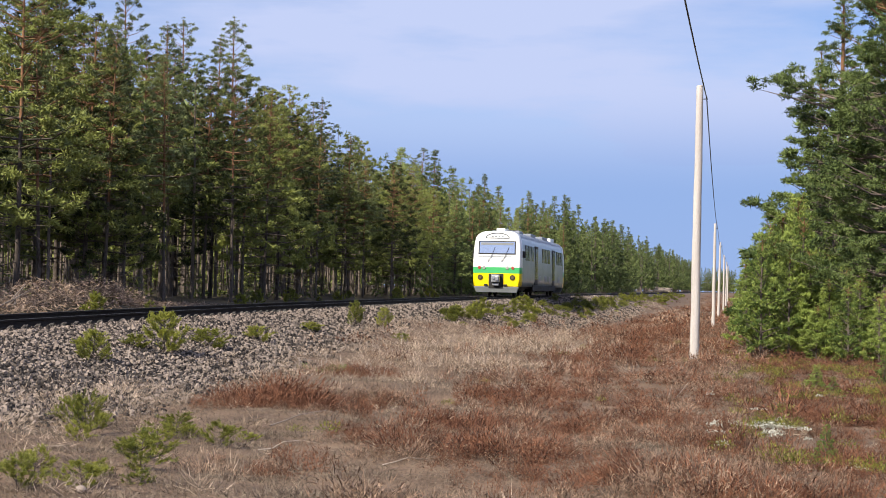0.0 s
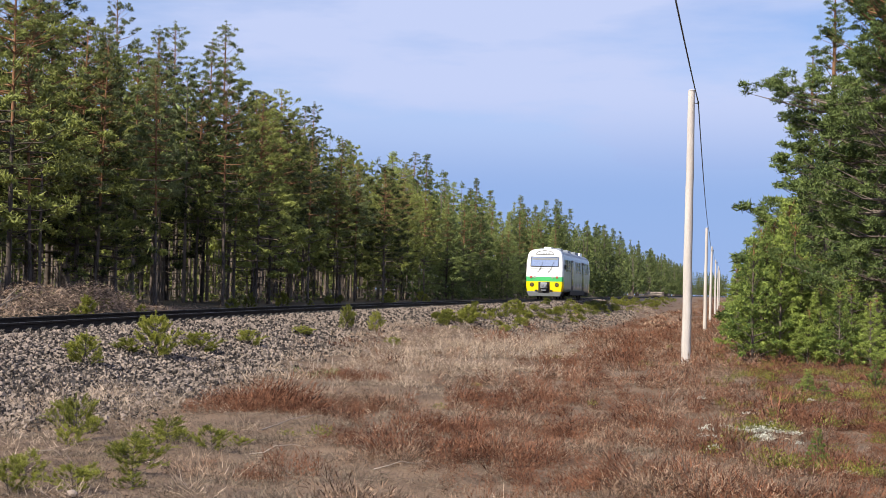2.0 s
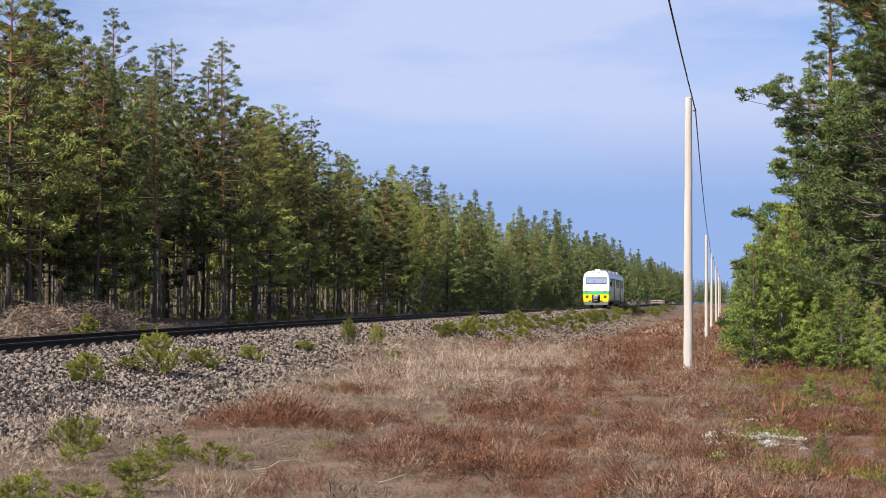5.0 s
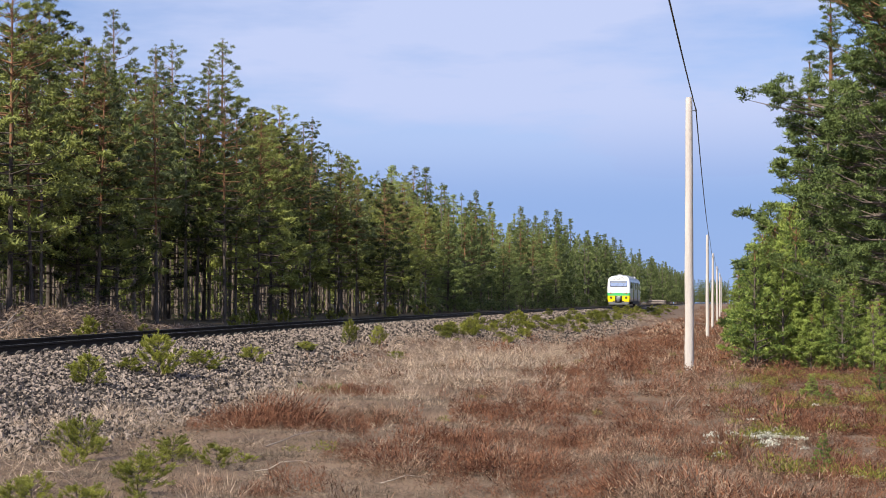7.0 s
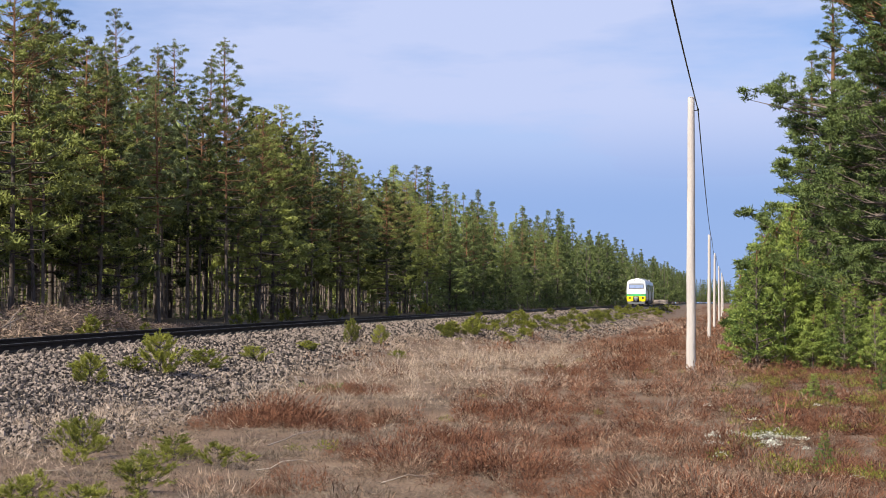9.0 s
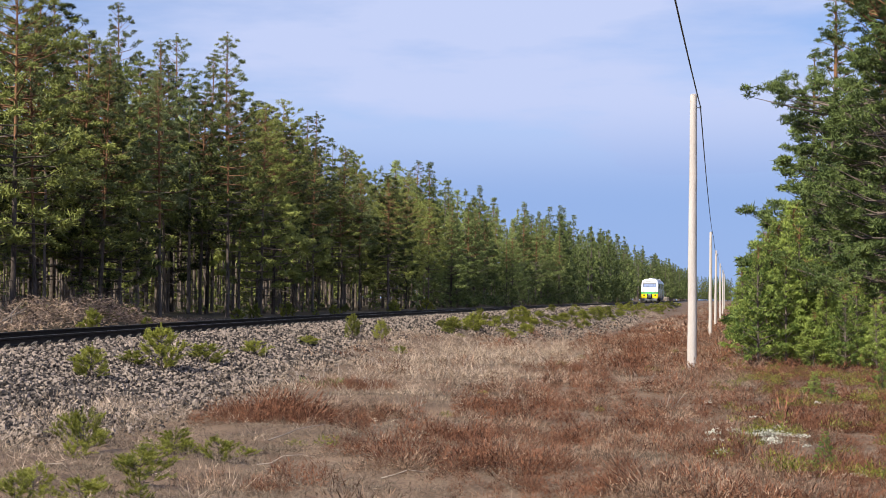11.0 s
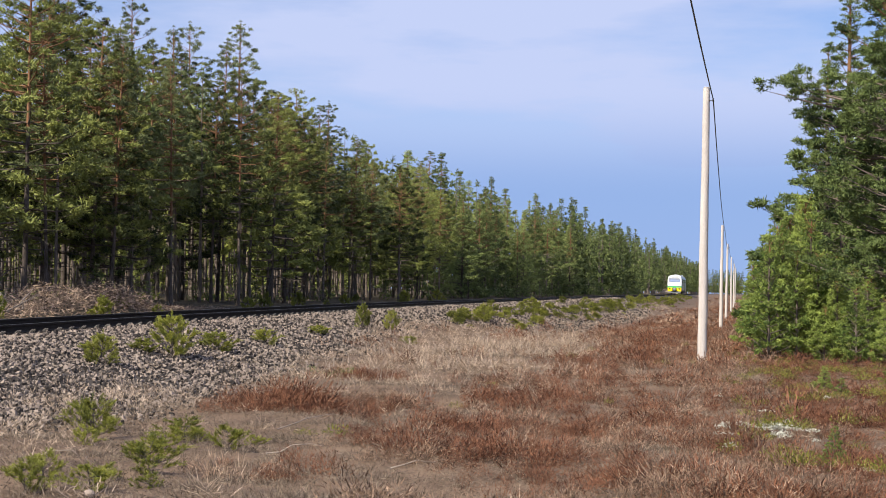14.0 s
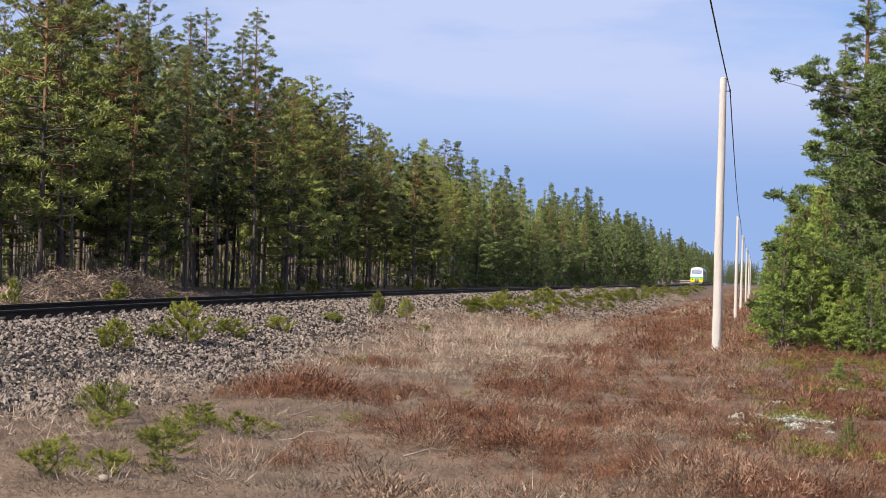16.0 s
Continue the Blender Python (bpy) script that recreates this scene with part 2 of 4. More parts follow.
def ground_z(x, y):
    """The ground's height: heath, embankment, track bed and forest floor."""
    x, y = np.asarray(x, dtype=float), np.asarray(y, dtype=float)
    heath = -0.55 * smoothstep(45, 105, y) + 1.6 * smoothstep(220, 480, y) + 0.08 * lumps(x, y, 1.9) + 0.05 * lumps(x, y, 0.55, 2)
    crest = rail_z(y) - 0.178
    wood = crest - 0.02 + 0.12 * lumps(x, y, 3.1, 5)
    z = heath + (crest - heath) * smoothstep(-7.6, -12.6, x) ** 0.95
    z = np.where(x < -12.4, crest - 0.16 * smoothstep(-16.2, -17.6, x) * smoothstep(-19.5, -17.6, x), z)
    return np.where(x < -17.6, crest - 0.16 + (wood - crest + 0.16) * smoothstep(-17.6, -19.5, x), z)


def gravel_edge(x, y):
    """How far the crushed stone reaches down the slope."""
    return -7.6 - 1.3 * smoothstep(24, 34, y) - 1.7 * smoothstep(34, 52, y) + 2.0 * smoothstep(54, 70, y) - 2.2 * smoothstep(140, 185, y) + 0.5 * lumps(x, y, 1.4, 3)


def scatter(name, kinds, spots, mat, rng, squash=0.25, tilt=0.2, sink=0.02):
    """Many copies of small shapes, joined into one mesh. spots: x, y, z, size."""
    vs, fs, base = [], [], 0
    pick = rng.integers(0, len(kinds), len(spots))
    for k, (kv, kf) in enumerate(kinds):
        s = spots[pick == k]
        n = len(s)
        if not n:
            continue
        a = rng.uniform(0, 2 * np.pi, n)
        c, d = np.cos(a), np.sin(a)
        v = np.repeat(kv[None], n, 0) * (s[:, 3, None, None] * (1 + rng.uniform(-squash, squash, (n, 1, 3))))
        r = np.stack([v[..., 0] * c[:, None] - v[..., 1] * d[:, None], v[..., 0] * d[:, None] + v[..., 1] * c[:, None], v[..., 2]], -1)
        lean = rng.uniform(-tilt, tilt, (n, 2))
        r[..., 0] += r[..., 2] * lean[:, None, 0]
        r[..., 1] += r[..., 2] * lean[:, None, 1]
        r += s[:, None, :3]
        r[..., 2] -= sink
        vs.append(r.reshape(-1, 3))
        fs.append((kf[None] + (np.arange(n) * len(kv))[:, None, None] + base).reshape(-1, kf.shape[1]))
        base += n * len(kv)
    return mesh_of(name, np.concatenate(vs), np.concatenate(fs), mat)


def blades(rng, n, radius, height, width, spread=0.6, droop=0.0):
    """A tuft of thin upright three-cornered blades."""
    a, r = rng.uniform(0, 2 * np.pi, n), radius * np.sqrt(rng.uniform(0, 1, n))
    foot = np.stack([r * np.cos(a), r * np.sin(a), np.zeros(n)], 1)
    h = height * rng.uniform(0.5, 1.1, n)
    b = a + rng.normal(0, 0.7, n)
    out = h * spread * rng.uniform(0.1, 1, n)
    tip = foot + np.stack([out * np.cos(b), out * np.sin(b), h * (1 - droop * rng.uniform(0, 1, n))], 1)
    t = rng.uniform(0, 2 * np.pi, n)
    side = np.stack([np.cos(t), np.sin(t), np.zeros(n)], 1) * width / 2
    v = np.stack([foot - side, foot + side, tip], 1).reshape(-1, 3)
    return v, np.arange(n * 3).reshape(n, 3)


def cushion(rng, n, radius, height, length, width, up=0.6):
    """A dome of short fine twigs or leaves pointing outwards."""
    d = rng.normal(0, 1, (n, 3))
    d[:, 2] = np.abs(d[:, 2])
    d /= np.linalg.norm(d, axis=1)[:, None]
    foot = d * np.array([radius, radius, height]) * (rng.uniform(0.15, 1, (n, 1)) ** 0.6)
    way = d + rng.normal(0, 0.5, (n, 3)) + np.array([0, 0, up])
    way /= np.linalg.norm(way, axis=1)[:, None]
    side = np.cross(way, rng.normal(0, 1, (n, 3)))
    side *= width / 2 / (np.linalg.norm(side, axis=1)[:, None] + 1e-6)
    tip = foot + way * length * rng.uniform(0.5, 1.3, (n, 1))
    return np.stack([foot - side, foot + side, tip], 1).reshape(-1, 3), np.arange(n * 3).reshape(n, 3)


def tube(points, radii, n=6):
    """A tapered tube through points: corners and quads."""
    points = np.asarray(points, dtype=float)
    way = np.gradient(points, axis=0)
    way /= np.linalg.norm(way, axis=1)[:, None] + 1e-9
    ref = np.where(np.abs(way[:, 2:3]) > 0.8, np.array([[1.0, 0, 0]]), np.array([[0, 0, 1.0]]))
    u = np.cross(way, ref)
    u /= np.linalg.norm(u, axis=1)[:, None] + 1e-9
    w = np.cross(way, u)
    a = np.arange(n) * 2 * np.pi / n
    ring = points[:, None] + np.asarray(radii)[:, None, None] * (np.cos(a)[None, :, None] * u[:, None] + np.sin(a)[None, :, None] * w[:, None])
    m = len(points)
    i, j = np.meshgrid(np.arange(m - 1), np.arange(n), indexing="ij")
    k = (j + 1) % n
    return ring.reshape(-1, 3), np.stack([i * n + j, i * n + k, (i + 1) * n + k, (i + 1) * n + j], -1).reshape(-1, 4)


def gather(pieces):
    """Joins pieces of corners and faces."""
    vs, fs, base = [], [], 0
    for v, f in pieces:
        vs.append(v)
        fs.append(f + base)
        base += len(v)
    return np.concatenate(vs), np.concatenate(fs)


def clumps_of(rng, spots, ways, radius, count, length, flat=0.55):
    """Rounded pads of needles: half lie along the pad's skin, half stand out of it."""
    s, w = np.array(spots), np.array(ways)
    w /= np.linalg.norm(w, axis=1)[:, None] + 1e-9
    n = len(s)
    d = rng.normal(0, 1, (n, count, 3)) + 0.45 * w[:, None] + np.array([0, 0, 0.45])
    d /= np.linalg.norm(d, axis=2)[..., None]
    reach = np.asarray(radius).reshape(-1, 1, 1) * rng.uniform(0.5, 1.1, (n, count, 1)) * np.array([1, 1, flat])
    mid = s[:, None] + d * reach
    along = np.cross(d, rng.normal(0, 1, (n, count, 3)))
    along /= np.linalg.norm(along, axis=2)[..., None] + 1e-6
    stand = (rng.uniform(0, 1, (n, count, 1)) < 0.5) * 1.0
    way = along * (1 - 0.75 * stand) + d * (0.25 + stand) + 0.25 * w[:, None]
    way /= np.linalg.norm(way, axis=2)[..., None]
    side = np.cross(way, d + rng.normal(0, 0.35, (n, count, 3)))
    side /= np.linalg.norm(side, axis=2)[..., None] + 1e-6
    broad = length * (np.asarray(radius) / np.max(radius)).reshape(-1, 1, 1)
    ln = broad * rng.uniform(0.6, 1.3, (n, count, 1)) * 1.25
    foot = mid - way * ln * 0.4
    v = np.stack([foot - side * broad * 0.185, foot + side * broad * 0.185, mid + way * ln * 0.6], 2).reshape(-1, 3)
    return v, np.arange(len(v)).reshape(-1, 3)


def pine_arrays(seed, h, bare, spread, step, per, pads, needles, size, length, shape, rise=0.25, dead=8, girth=0.011, limbs=(), thin=0.2, twigs=True, inner=0.42):
    """A pine: wood as quads and needles as triangles. bare: share of the trunk without a crown; pads: needle pads on the longest limb; size, length: a pad's radius and a needle spray's length; shape: how the crown narrows; limbs: height, heading, length and pads of single long limbs."""
    rng = np.random.default_rng(seed)
    zs = np.linspace(0, h, 9)
    bend = np.cumsum(rng.normal(0, 0.014 * h / 9, (9, 2)), 0)
    axis = np.column_stack([bend - bend[0], zs])
    rad = h * girth * (1 - zs / h) ** 0.8 + 0.012
    rad[0] *= 1.25
    wood = [tube(axis, rad, 7 if twigs else 5)]
    spots, ways, sizes = [], [], []
    at = lambda z: np.array([np.interp(z, zs, axis[:, 0]), np.interp(z, zs, axis[:, 1]), z])

    def branch(p0, a, L, lift, count, small=1.0):
        d = np.array([math.cos(a), math.sin(a), lift])
        over = np.array([-math.sin(a), math.cos(a), 0])
        p1 = p0 + d * L * 0.55 - np.array([0, 0, 0.07 * L])
        p2 = p0 + d * L + np.array([0, 0, 0.05 * L])
        if twigs:
            wood.append(tube([p0, p1, p2], [0.014 * L + 0.006, 0.009 * L + 0.005, 0.004], 3) if L > 1.0 else tube([p0, p2], [0.012 * L + 0.006, 0.004], 3))
        heaps = [(1.0, 0.0)] + [(inner + (1 - inner) * rng.uniform() ** 0.75, rng.uniform(-1, 1)) for _ in range(count // 4)]
        for k in range(count):
            q, swing = heaps[k % len(heaps)]
            q, swing = min(1.0, q + rng.normal(0, 0.05)), swing + rng.normal(0, 0.22)
            c = p0 + (p1 - p0) * q / 0.55 if q < 0.55 else p1 + (p2 - p1) * (q - 0.55) / 0.45
            fan = swing * (1.2 - q) * 0.62 * L
            tip = c + over * fan + d * abs(fan) * 0.45 + np.array([0, 0, 0.12 * abs(fan) + abs(rng.normal(0, 0.05)) * L])
            if twigs and abs(fan) > 0.25 and k % 2:
                wood.append(tube([c - d * 0.1 * L, tip], [0.009, 0.003], 3))
            spots.append(tip)
            ways.append(d + over * np.sign(fan) * 0.6 + np.array([0, 0, 0.35]))
            sizes.append(size * small * rng.uniform(0.65, 1.25))

    z = h * bare
    while z < h - 0.12:
        u = (z - h * bare) / (h * (1 - bare))
        reach = spread * shape(u)
        a0 = rng.uniform(0, 6.28)
        for k in range(per):
            if rng.uniform() < thin:
                continue
            L = max(0.16, reach * rng.uniform(0.5, 1.2))
            lift = (rise + 0.8 * u ** 2) * rng.uniform(0.4, 1.4)
            branch(at(z + rng.uniform(-0.12, 0.12) * step), a0 + k * 6.283 / per + rng.normal(0, 0.3), L, lift, max(1, int(round(pads * L / spread * rng.uniform(0.8, 1.2)))), 1.0 - 0.5 * u ** 1.5)
        z += step * rng.uniform(0.7, 1.3) * (1 - 0.62 * u)
    for z, a, L, m in limbs:
        branch(at(z), a, L, 0.0, m)
    for k in range(3):
        spots.append(at(h - 0.18 * k) + np.array([0, 0, 0.05]))
        ways.append(np.array([0, 0, 1.0]))
        sizes.append(size * 0.45)
    for _ in range(dead):
        z, a, L = h * bare * rng.uniform(0.3, 1.05), rng.uniform(0, 6.28), spread * rng.uniform(0.2, 0.75)
        p0 = at(z)
        d = np.array([math.cos(a), math.sin(a), rng.uniform(-0.3, 0.15)]) * L
        wood.append(tube([p0, p0 + d * 0.5 + np.array([0, 0, 0.06 * L]), p0 + d], [0.02, 0.013, 0.004], 3))
    return gather(wood), clumps_of(rng, spots, ways, sizes, needles, length)


def sapling_arrays(seed, h, spread, whorls, per, shoots, needles, length, width, lean=0.75, girth=0.012):
    """A young pine: rings of rising limbs that carry upright shoots brushed with needles."""
    rng = np.random.default_rng(seed)
    wood, tips, axes, lens = [], [], [], []
    bow = rng.normal(0, 0.05 * h, 2)
    at = lambda z: np.array([bow[0] * (z / h) ** 2, bow[1] * (z / h) ** 2, z])
    wood.append(tube([at(z) for z in np.linspace(0, h, 6)], h * girth * (1.05 - np.linspace(0, 1, 6)) + 0.003, 5))

    def shoot(p, d, L):
        tips.append(p)
        axes.append(d / np.linalg.norm(d))
        lens.append(L)
    for k in range(whorls):
        u = k / whorls
        z = h * (0.06 + 0.86 * u)
        reach = spread * (1 - u) ** 0.8 * (0.75 + 0.25 * min(1, 4 * u))
        for j in range(per):
            if rng.uniform() < 0.16:
                continue
            a = rng.uniform(0, 6.28)
            L = reach * rng.uniform(0.5, 1.15) + 0.04 * h
            d = np.array([math.cos(a), math.sin(a), lean * rng.uniform(0.3, 1.1)])
            p0, p1 = at(z), at(z) + d * L * 0.6
            p2 = p1 + (d * 0.75 + np.array([0, 0, 0.3])) * L * 0.4
            wood.append(tube([p0, p1, p2], [0.009 * h + 0.002, 0.006 * h + 0.002, 0.002], 3))
            for i in range(max(2, int(round(shoots * (0.4 + L / spread))))):
                q = rng.uniform(0.35, 1.0) if i else 0.9
                b = p0 + (p1 - p0) * q / 0.6 if q < 0.6 else p1 + (p2 - p1) * (q - 0.6) / 0.4
                shoot(b, d * 0.6 + rng.normal(0, 0.35, 3) + np.array([0, 0, 0.55]), (0.1 + 0.09 * h) * rng.uniform(0.6, 1.2))
    shoot(at(h * 0.93), np.array([0, 0, 1.0]), 0.12 + 0.09 * h)
    shoot(at(h * 0.8), np.array([0.1, 0, 1.0]), 0.1 + 0.09 * h)
    p, d, L = np.array(tips), np.array(axes), np.array(lens)
    n = len(p)
    u = rng.uniform(0, 1, (n, needles, 1)) ** 0.8
    foot = p[:, None] + d[:, None] * L[:, None, None] * u
    out = np.cross(np.repeat(d[:, None], needles, 1), rng.normal(0, 1, (n, needles, 3)))
    out /= np.linalg.norm(out, axis=2)[..., None] + 1e-6
    way = out + d[:, None] * (0.7 + 0.7 * u)
    way /= np.linalg.norm(way, axis=2)[..., None]
    side = np.cross(way, rng.normal(0, 1, (n, needles, 3)))
    side *= width / 2 / (np.linalg.norm(side, axis=2)[..., None] + 1e-6)
    tip = foot + way * length * rng.uniform(0.6, 1.2, (n, needles, 1))
    v = np.stack([foot - side, foot + side, tip], 2).reshape(-1, 3)
    return gather(wood), (v, np.arange(len(v)).reshape(-1, 3))


def wood_index(wood, h, limit):
    z = wood[0][wood[1]][:, :, 2].mean(1)
    return (z > h * limit).astype(np.int32)


def make_tree(name, label, category, group, arrays, h, needle, warm=0.45):
    (wood, crown) = arrays
    tree = tagged(new(name), label, category, group)
    part("trunk", mesh_of("trunk", *wood, [M_BARK, M_BARK_TOP], wood_index(wood, h, warm), smooth=True), None, tree)
    part("crown", mesh_of("crown", *crown, needle), None, tree)
    return tree


def place(proto, spots, rng):
    """Sets a tree and its copies out: x, y, scale, height factor."""
    for i, (x, y, s, k) in enumerate(spots):
        m = pose(x, y, float(ground_z(x, y)) - 0.05, rng.uniform(-1.5, 1.5), rng.uniform(-1.5, 1.5), rng.uniform(0, 360)) @ Matrix.Diagonal((s, s, s * k, 1))
        if i == 0:
            proto.matrix_basis = m
        else:
            ob = copy_thing(proto, Matrix.Identity(4))
            ob.matrix_basis = m


# ---- the ground, one sheet to the horizon ----
def build_ground():
    def axis(lo, hi, fine, far, n):
        inner = np.arange(lo, hi + 1e-6, fine)
        grow = np.geomspace(fine * 2, far, n)
        return np.concatenate([lo - grow[::-1], inner, hi + grow])
    xs = axis(-21.0, 8.0, 0.33, 2600, 22)
    ys = np.concatenate([-np.geomspace(2600, 4, 12), np.arange(0, 80, 0.5), np.arange(80, 260, 2.0), np.arange(260, 520, 10), np.geomspace(540, 4200, 14)])
    gx, gy = np.meshgrid(xs, ys, indexing="ij")
    v = np.stack([gx, gy, ground_z(gx, gy)], -1).reshape(-1, 3)
    nx, ny = len(xs), len(ys)
    i, j = np.meshgrid(np.arange(nx - 1), np.arange(ny - 1), indexing="ij")
    f = np.stack([i * ny + j, (i + 1) * ny + j, (i + 1) * ny + j + 1, i * ny + j + 1], -1).reshape(-1, 4)
    c = v[f].mean(1)
    edge = gravel_edge(c[:, 0], c[:, 1]) - 0.4
    index = np.where(c[:, 0] < edge, 1, 0)
    index = np.where(c[:, 0] < -17.2 + 0.4 * lumps(c[:, 0], c[:, 1], 1.2, 7), 2, index)
    tagged(part("ground", mesh_of("ground", v, f, [M_GROUND, M_GRAVEL, M_LITTER], index, smooth=True), None),
           "heath ground with a gravel railway embankment and forest floor", "ground", kind="structure")


build_ground()


# ---- the railway ----
def rail_profile():
    """Half outlines of a flat-bottomed rail: offset and height below its top."""
    right = [(0.036, 0.0), (0.036, -0.035), (0.009, -0.05), (0.009, -0.13), (0.066, -0.145), (0.066, -0.16)]
    return right + [(-x, z) for x, z in reversed(right)]


def build_track():
    rng = np.random.default_rng(5)
    track = tagged(new("railway_track"), "single railway track with dark rusty rails on wooden sleepers", "railway track", kind="structure")
    ys = np.concatenate([np.arange(-60, 120, 3.0), np.arange(120, 900, 12.0)])
    zs = rail_z(ys)
    out = rail_profile()
    n = len(out)
    for side in (-0.7535, 0.7535):
        v = np.array([(TRACK + side + px, y, z + pz) for y, z in zip(ys, zs) for px, pz in out])
        i, j = np.meshgrid(np.arange(len(ys) - 1), np.arange(n), indexing="ij")
        k = (j + 1) % n
        f = np.stack([i * n + j, i * n + k, (i + 1) * n + k, (i + 1) * n + j], -1).reshape(-1, 4)
        part("rail", mesh_of("rail", v, f, [M_RAIL, M_RAIL_TOP], (j.ravel() == n - 1).astype(int)), None, track, "dark rusty steel rail with a polished head")
    bm = bmesh.new()
    box(bm, -1.25, 1.25, -0.12, 0.12, -0.15, 0.0, 0.015)
    sleeper = bpy.data.meshes.new("sleeper")
    bm.to_mesh(sleeper)
    bm.free()
    sleeper.materials.append(M_SLEEPER)
    pieces = []
    for e in (-0.92, 0.92):
        for o in (-0.05, 0.05):
            a = np.linspace(0, np.pi, 6)
            pieces.append(tube(np.column_stack([np.full(6, e) + 0.05 * np.sin(a), o + 0.045 * np.cos(a), 0.01 + 0.06 * np.sin(a)]), np.full(6, 0.009), 4))
    clip = mesh_of("rail_clip", *gather(pieces), M_CLIP)
    rest = []
    for k in range(900):
        y = 24.0 + k * 0.62 + rng.normal(0, 0.012)
        z = float(rail_z(y)) - 0.165
        if k < 300:
            ob = part("sleeper", sleeper, None, track)
            ob.matrix_basis = pose(TRACK + rng.normal(0, 0.012), y, z, 0, 0, rng.normal(0, 0.5))
            if k < 110:
                part("rail_clip", clip, None, ob)
        else:
            rest.append((TRACK, y, z))
    cube = np.array([(x, y, z) for x in (-1.25, 1.25) for y in (-0.12, 0.12) for z in (-0.15, 0.0)])
    quads = np.array([(0, 1, 3, 2), (4, 6, 7, 5), (0, 4, 5, 1), (2, 3, 7, 6), (1, 5, 7, 3), (0, 2, 6, 4)])
    v, f = gather([(cube + np.array(p), quads) for p in rest])
    tagged(part("far_sleepers", mesh_of("far_sleepers", v, f, M_SLEEPER), None, track), kind="stuff")


build_track()


# ---- poles and their cable ----
POLES = [(-1.1, -26.0, 0.0, 6.6, 0.0), (-0.97, 39.75, 0.0, 6.65, 0.0), (-1.43, 106.0, -0.58, 6.6, 0.0), (-1.53, 145.8, -0.58, 6.6, 0.4), (-1.5, 197.9, -0.57, 6.6, -0.3), (-1.54, 250.0, -0.4, 6.6, 0.2), (-1.6, 305.0, -0.1, 6.6, 0.0)]


def build_poles():
    rng = np.random.default_rng(8)
    zs = np.concatenate([np.linspace(-0.3, 6.56, 24), [6.6]])
    rad = np.where(zs < 6.58, 0.118 - 0.0052 * zs + rng.normal(0, 0.0012, len(zs)), 0.072)
    wander = np.cumsum(rng.normal(0, 0.0025, (len(zs), 2)), 0)
    v, f = tube(np.column_stack([wander - wander[1], zs]), rad, 14)
    body = mesh_of("shaft", v, f, M_POLE, smooth=True)
    pole = tagged(new("telegraph_pole"), "weathered pale wooden telegraph pole standing in heather", "pole", "poles along the railway")
    part("shaft", body, None, pole)
    bm = bmesh.new()
    drum(bm, (0, 0, 6.6), (0, 0, 1), 0.078, 0.02, 14, 0.06)
    part("pole_cap", bm, M_POLE, pole)
    bm = bmesh.new()
    drum(bm, (0.115, 0, 6.28), (1, 0, 0), 0.011, 0.09, 8)
    drum(bm, (0.16, 0, 6.3), (0, 0, 1), 0.028, 0.07, 10, 0.018)
    part("cable_bracket", bm, M_CABLE, pole, "small black cable bracket")
    for i, (x, y, z, h, lean) in enumerate(POLES):
        m = pose(x, y, z, 0, lean + 0.25, 0)
        if i == 0:
            pole.matrix_basis = m
        else:
            copy_thing(pole, m)
    points = []
    for (x0, y0, z0, _, _), (x1, y1, z1, _, _) in zip(POLES, POLES[1:]):
        for u in np.linspace(0, 1, 24, endpoint=False):
            points.append((x0 + (x1 - x0) * u + 0.19, y0 + (y1 - y0) * u, z0 + (z1 - z0) * u + 6.3 - 4 * 0.55 * u * (1 - u)))
    part_ob = part("overhead_cable", mesh_of("overhead_cable", *tube(points, np.full(len(points), 0.014), 6), M_CABLE, smooth=True), None)
    tagged(part_ob, "black cable hanging in shallow sags between wooden poles", "cable")


build_poles()


# ---- the railcar ----
LENGTH, HALF, FLOOR_Z = 25.0, 1.45, 0.62


def hull_outline(scale_w=1.0, roof=4.0):
    """Half a cross-section from the lower edge to the roof's middle."""
    w = HALF * scale_w
    pts = [(w * 0.965, FLOOR_Z), (w, 1.0), (w, 1.39), (w, 1.75), (w, 2.3), (w * 0.985, 2.9), (w * 0.95, 3.3)]
    for a in np.linspace(0.25, 1.0, 6):
        t = a * math.pi / 2
        pts.append((w * 0.95 * math.cos(t) ** 0.48, 3.3 + (roof - 3.3) * math.sin(t) ** 1.05))
    return pts


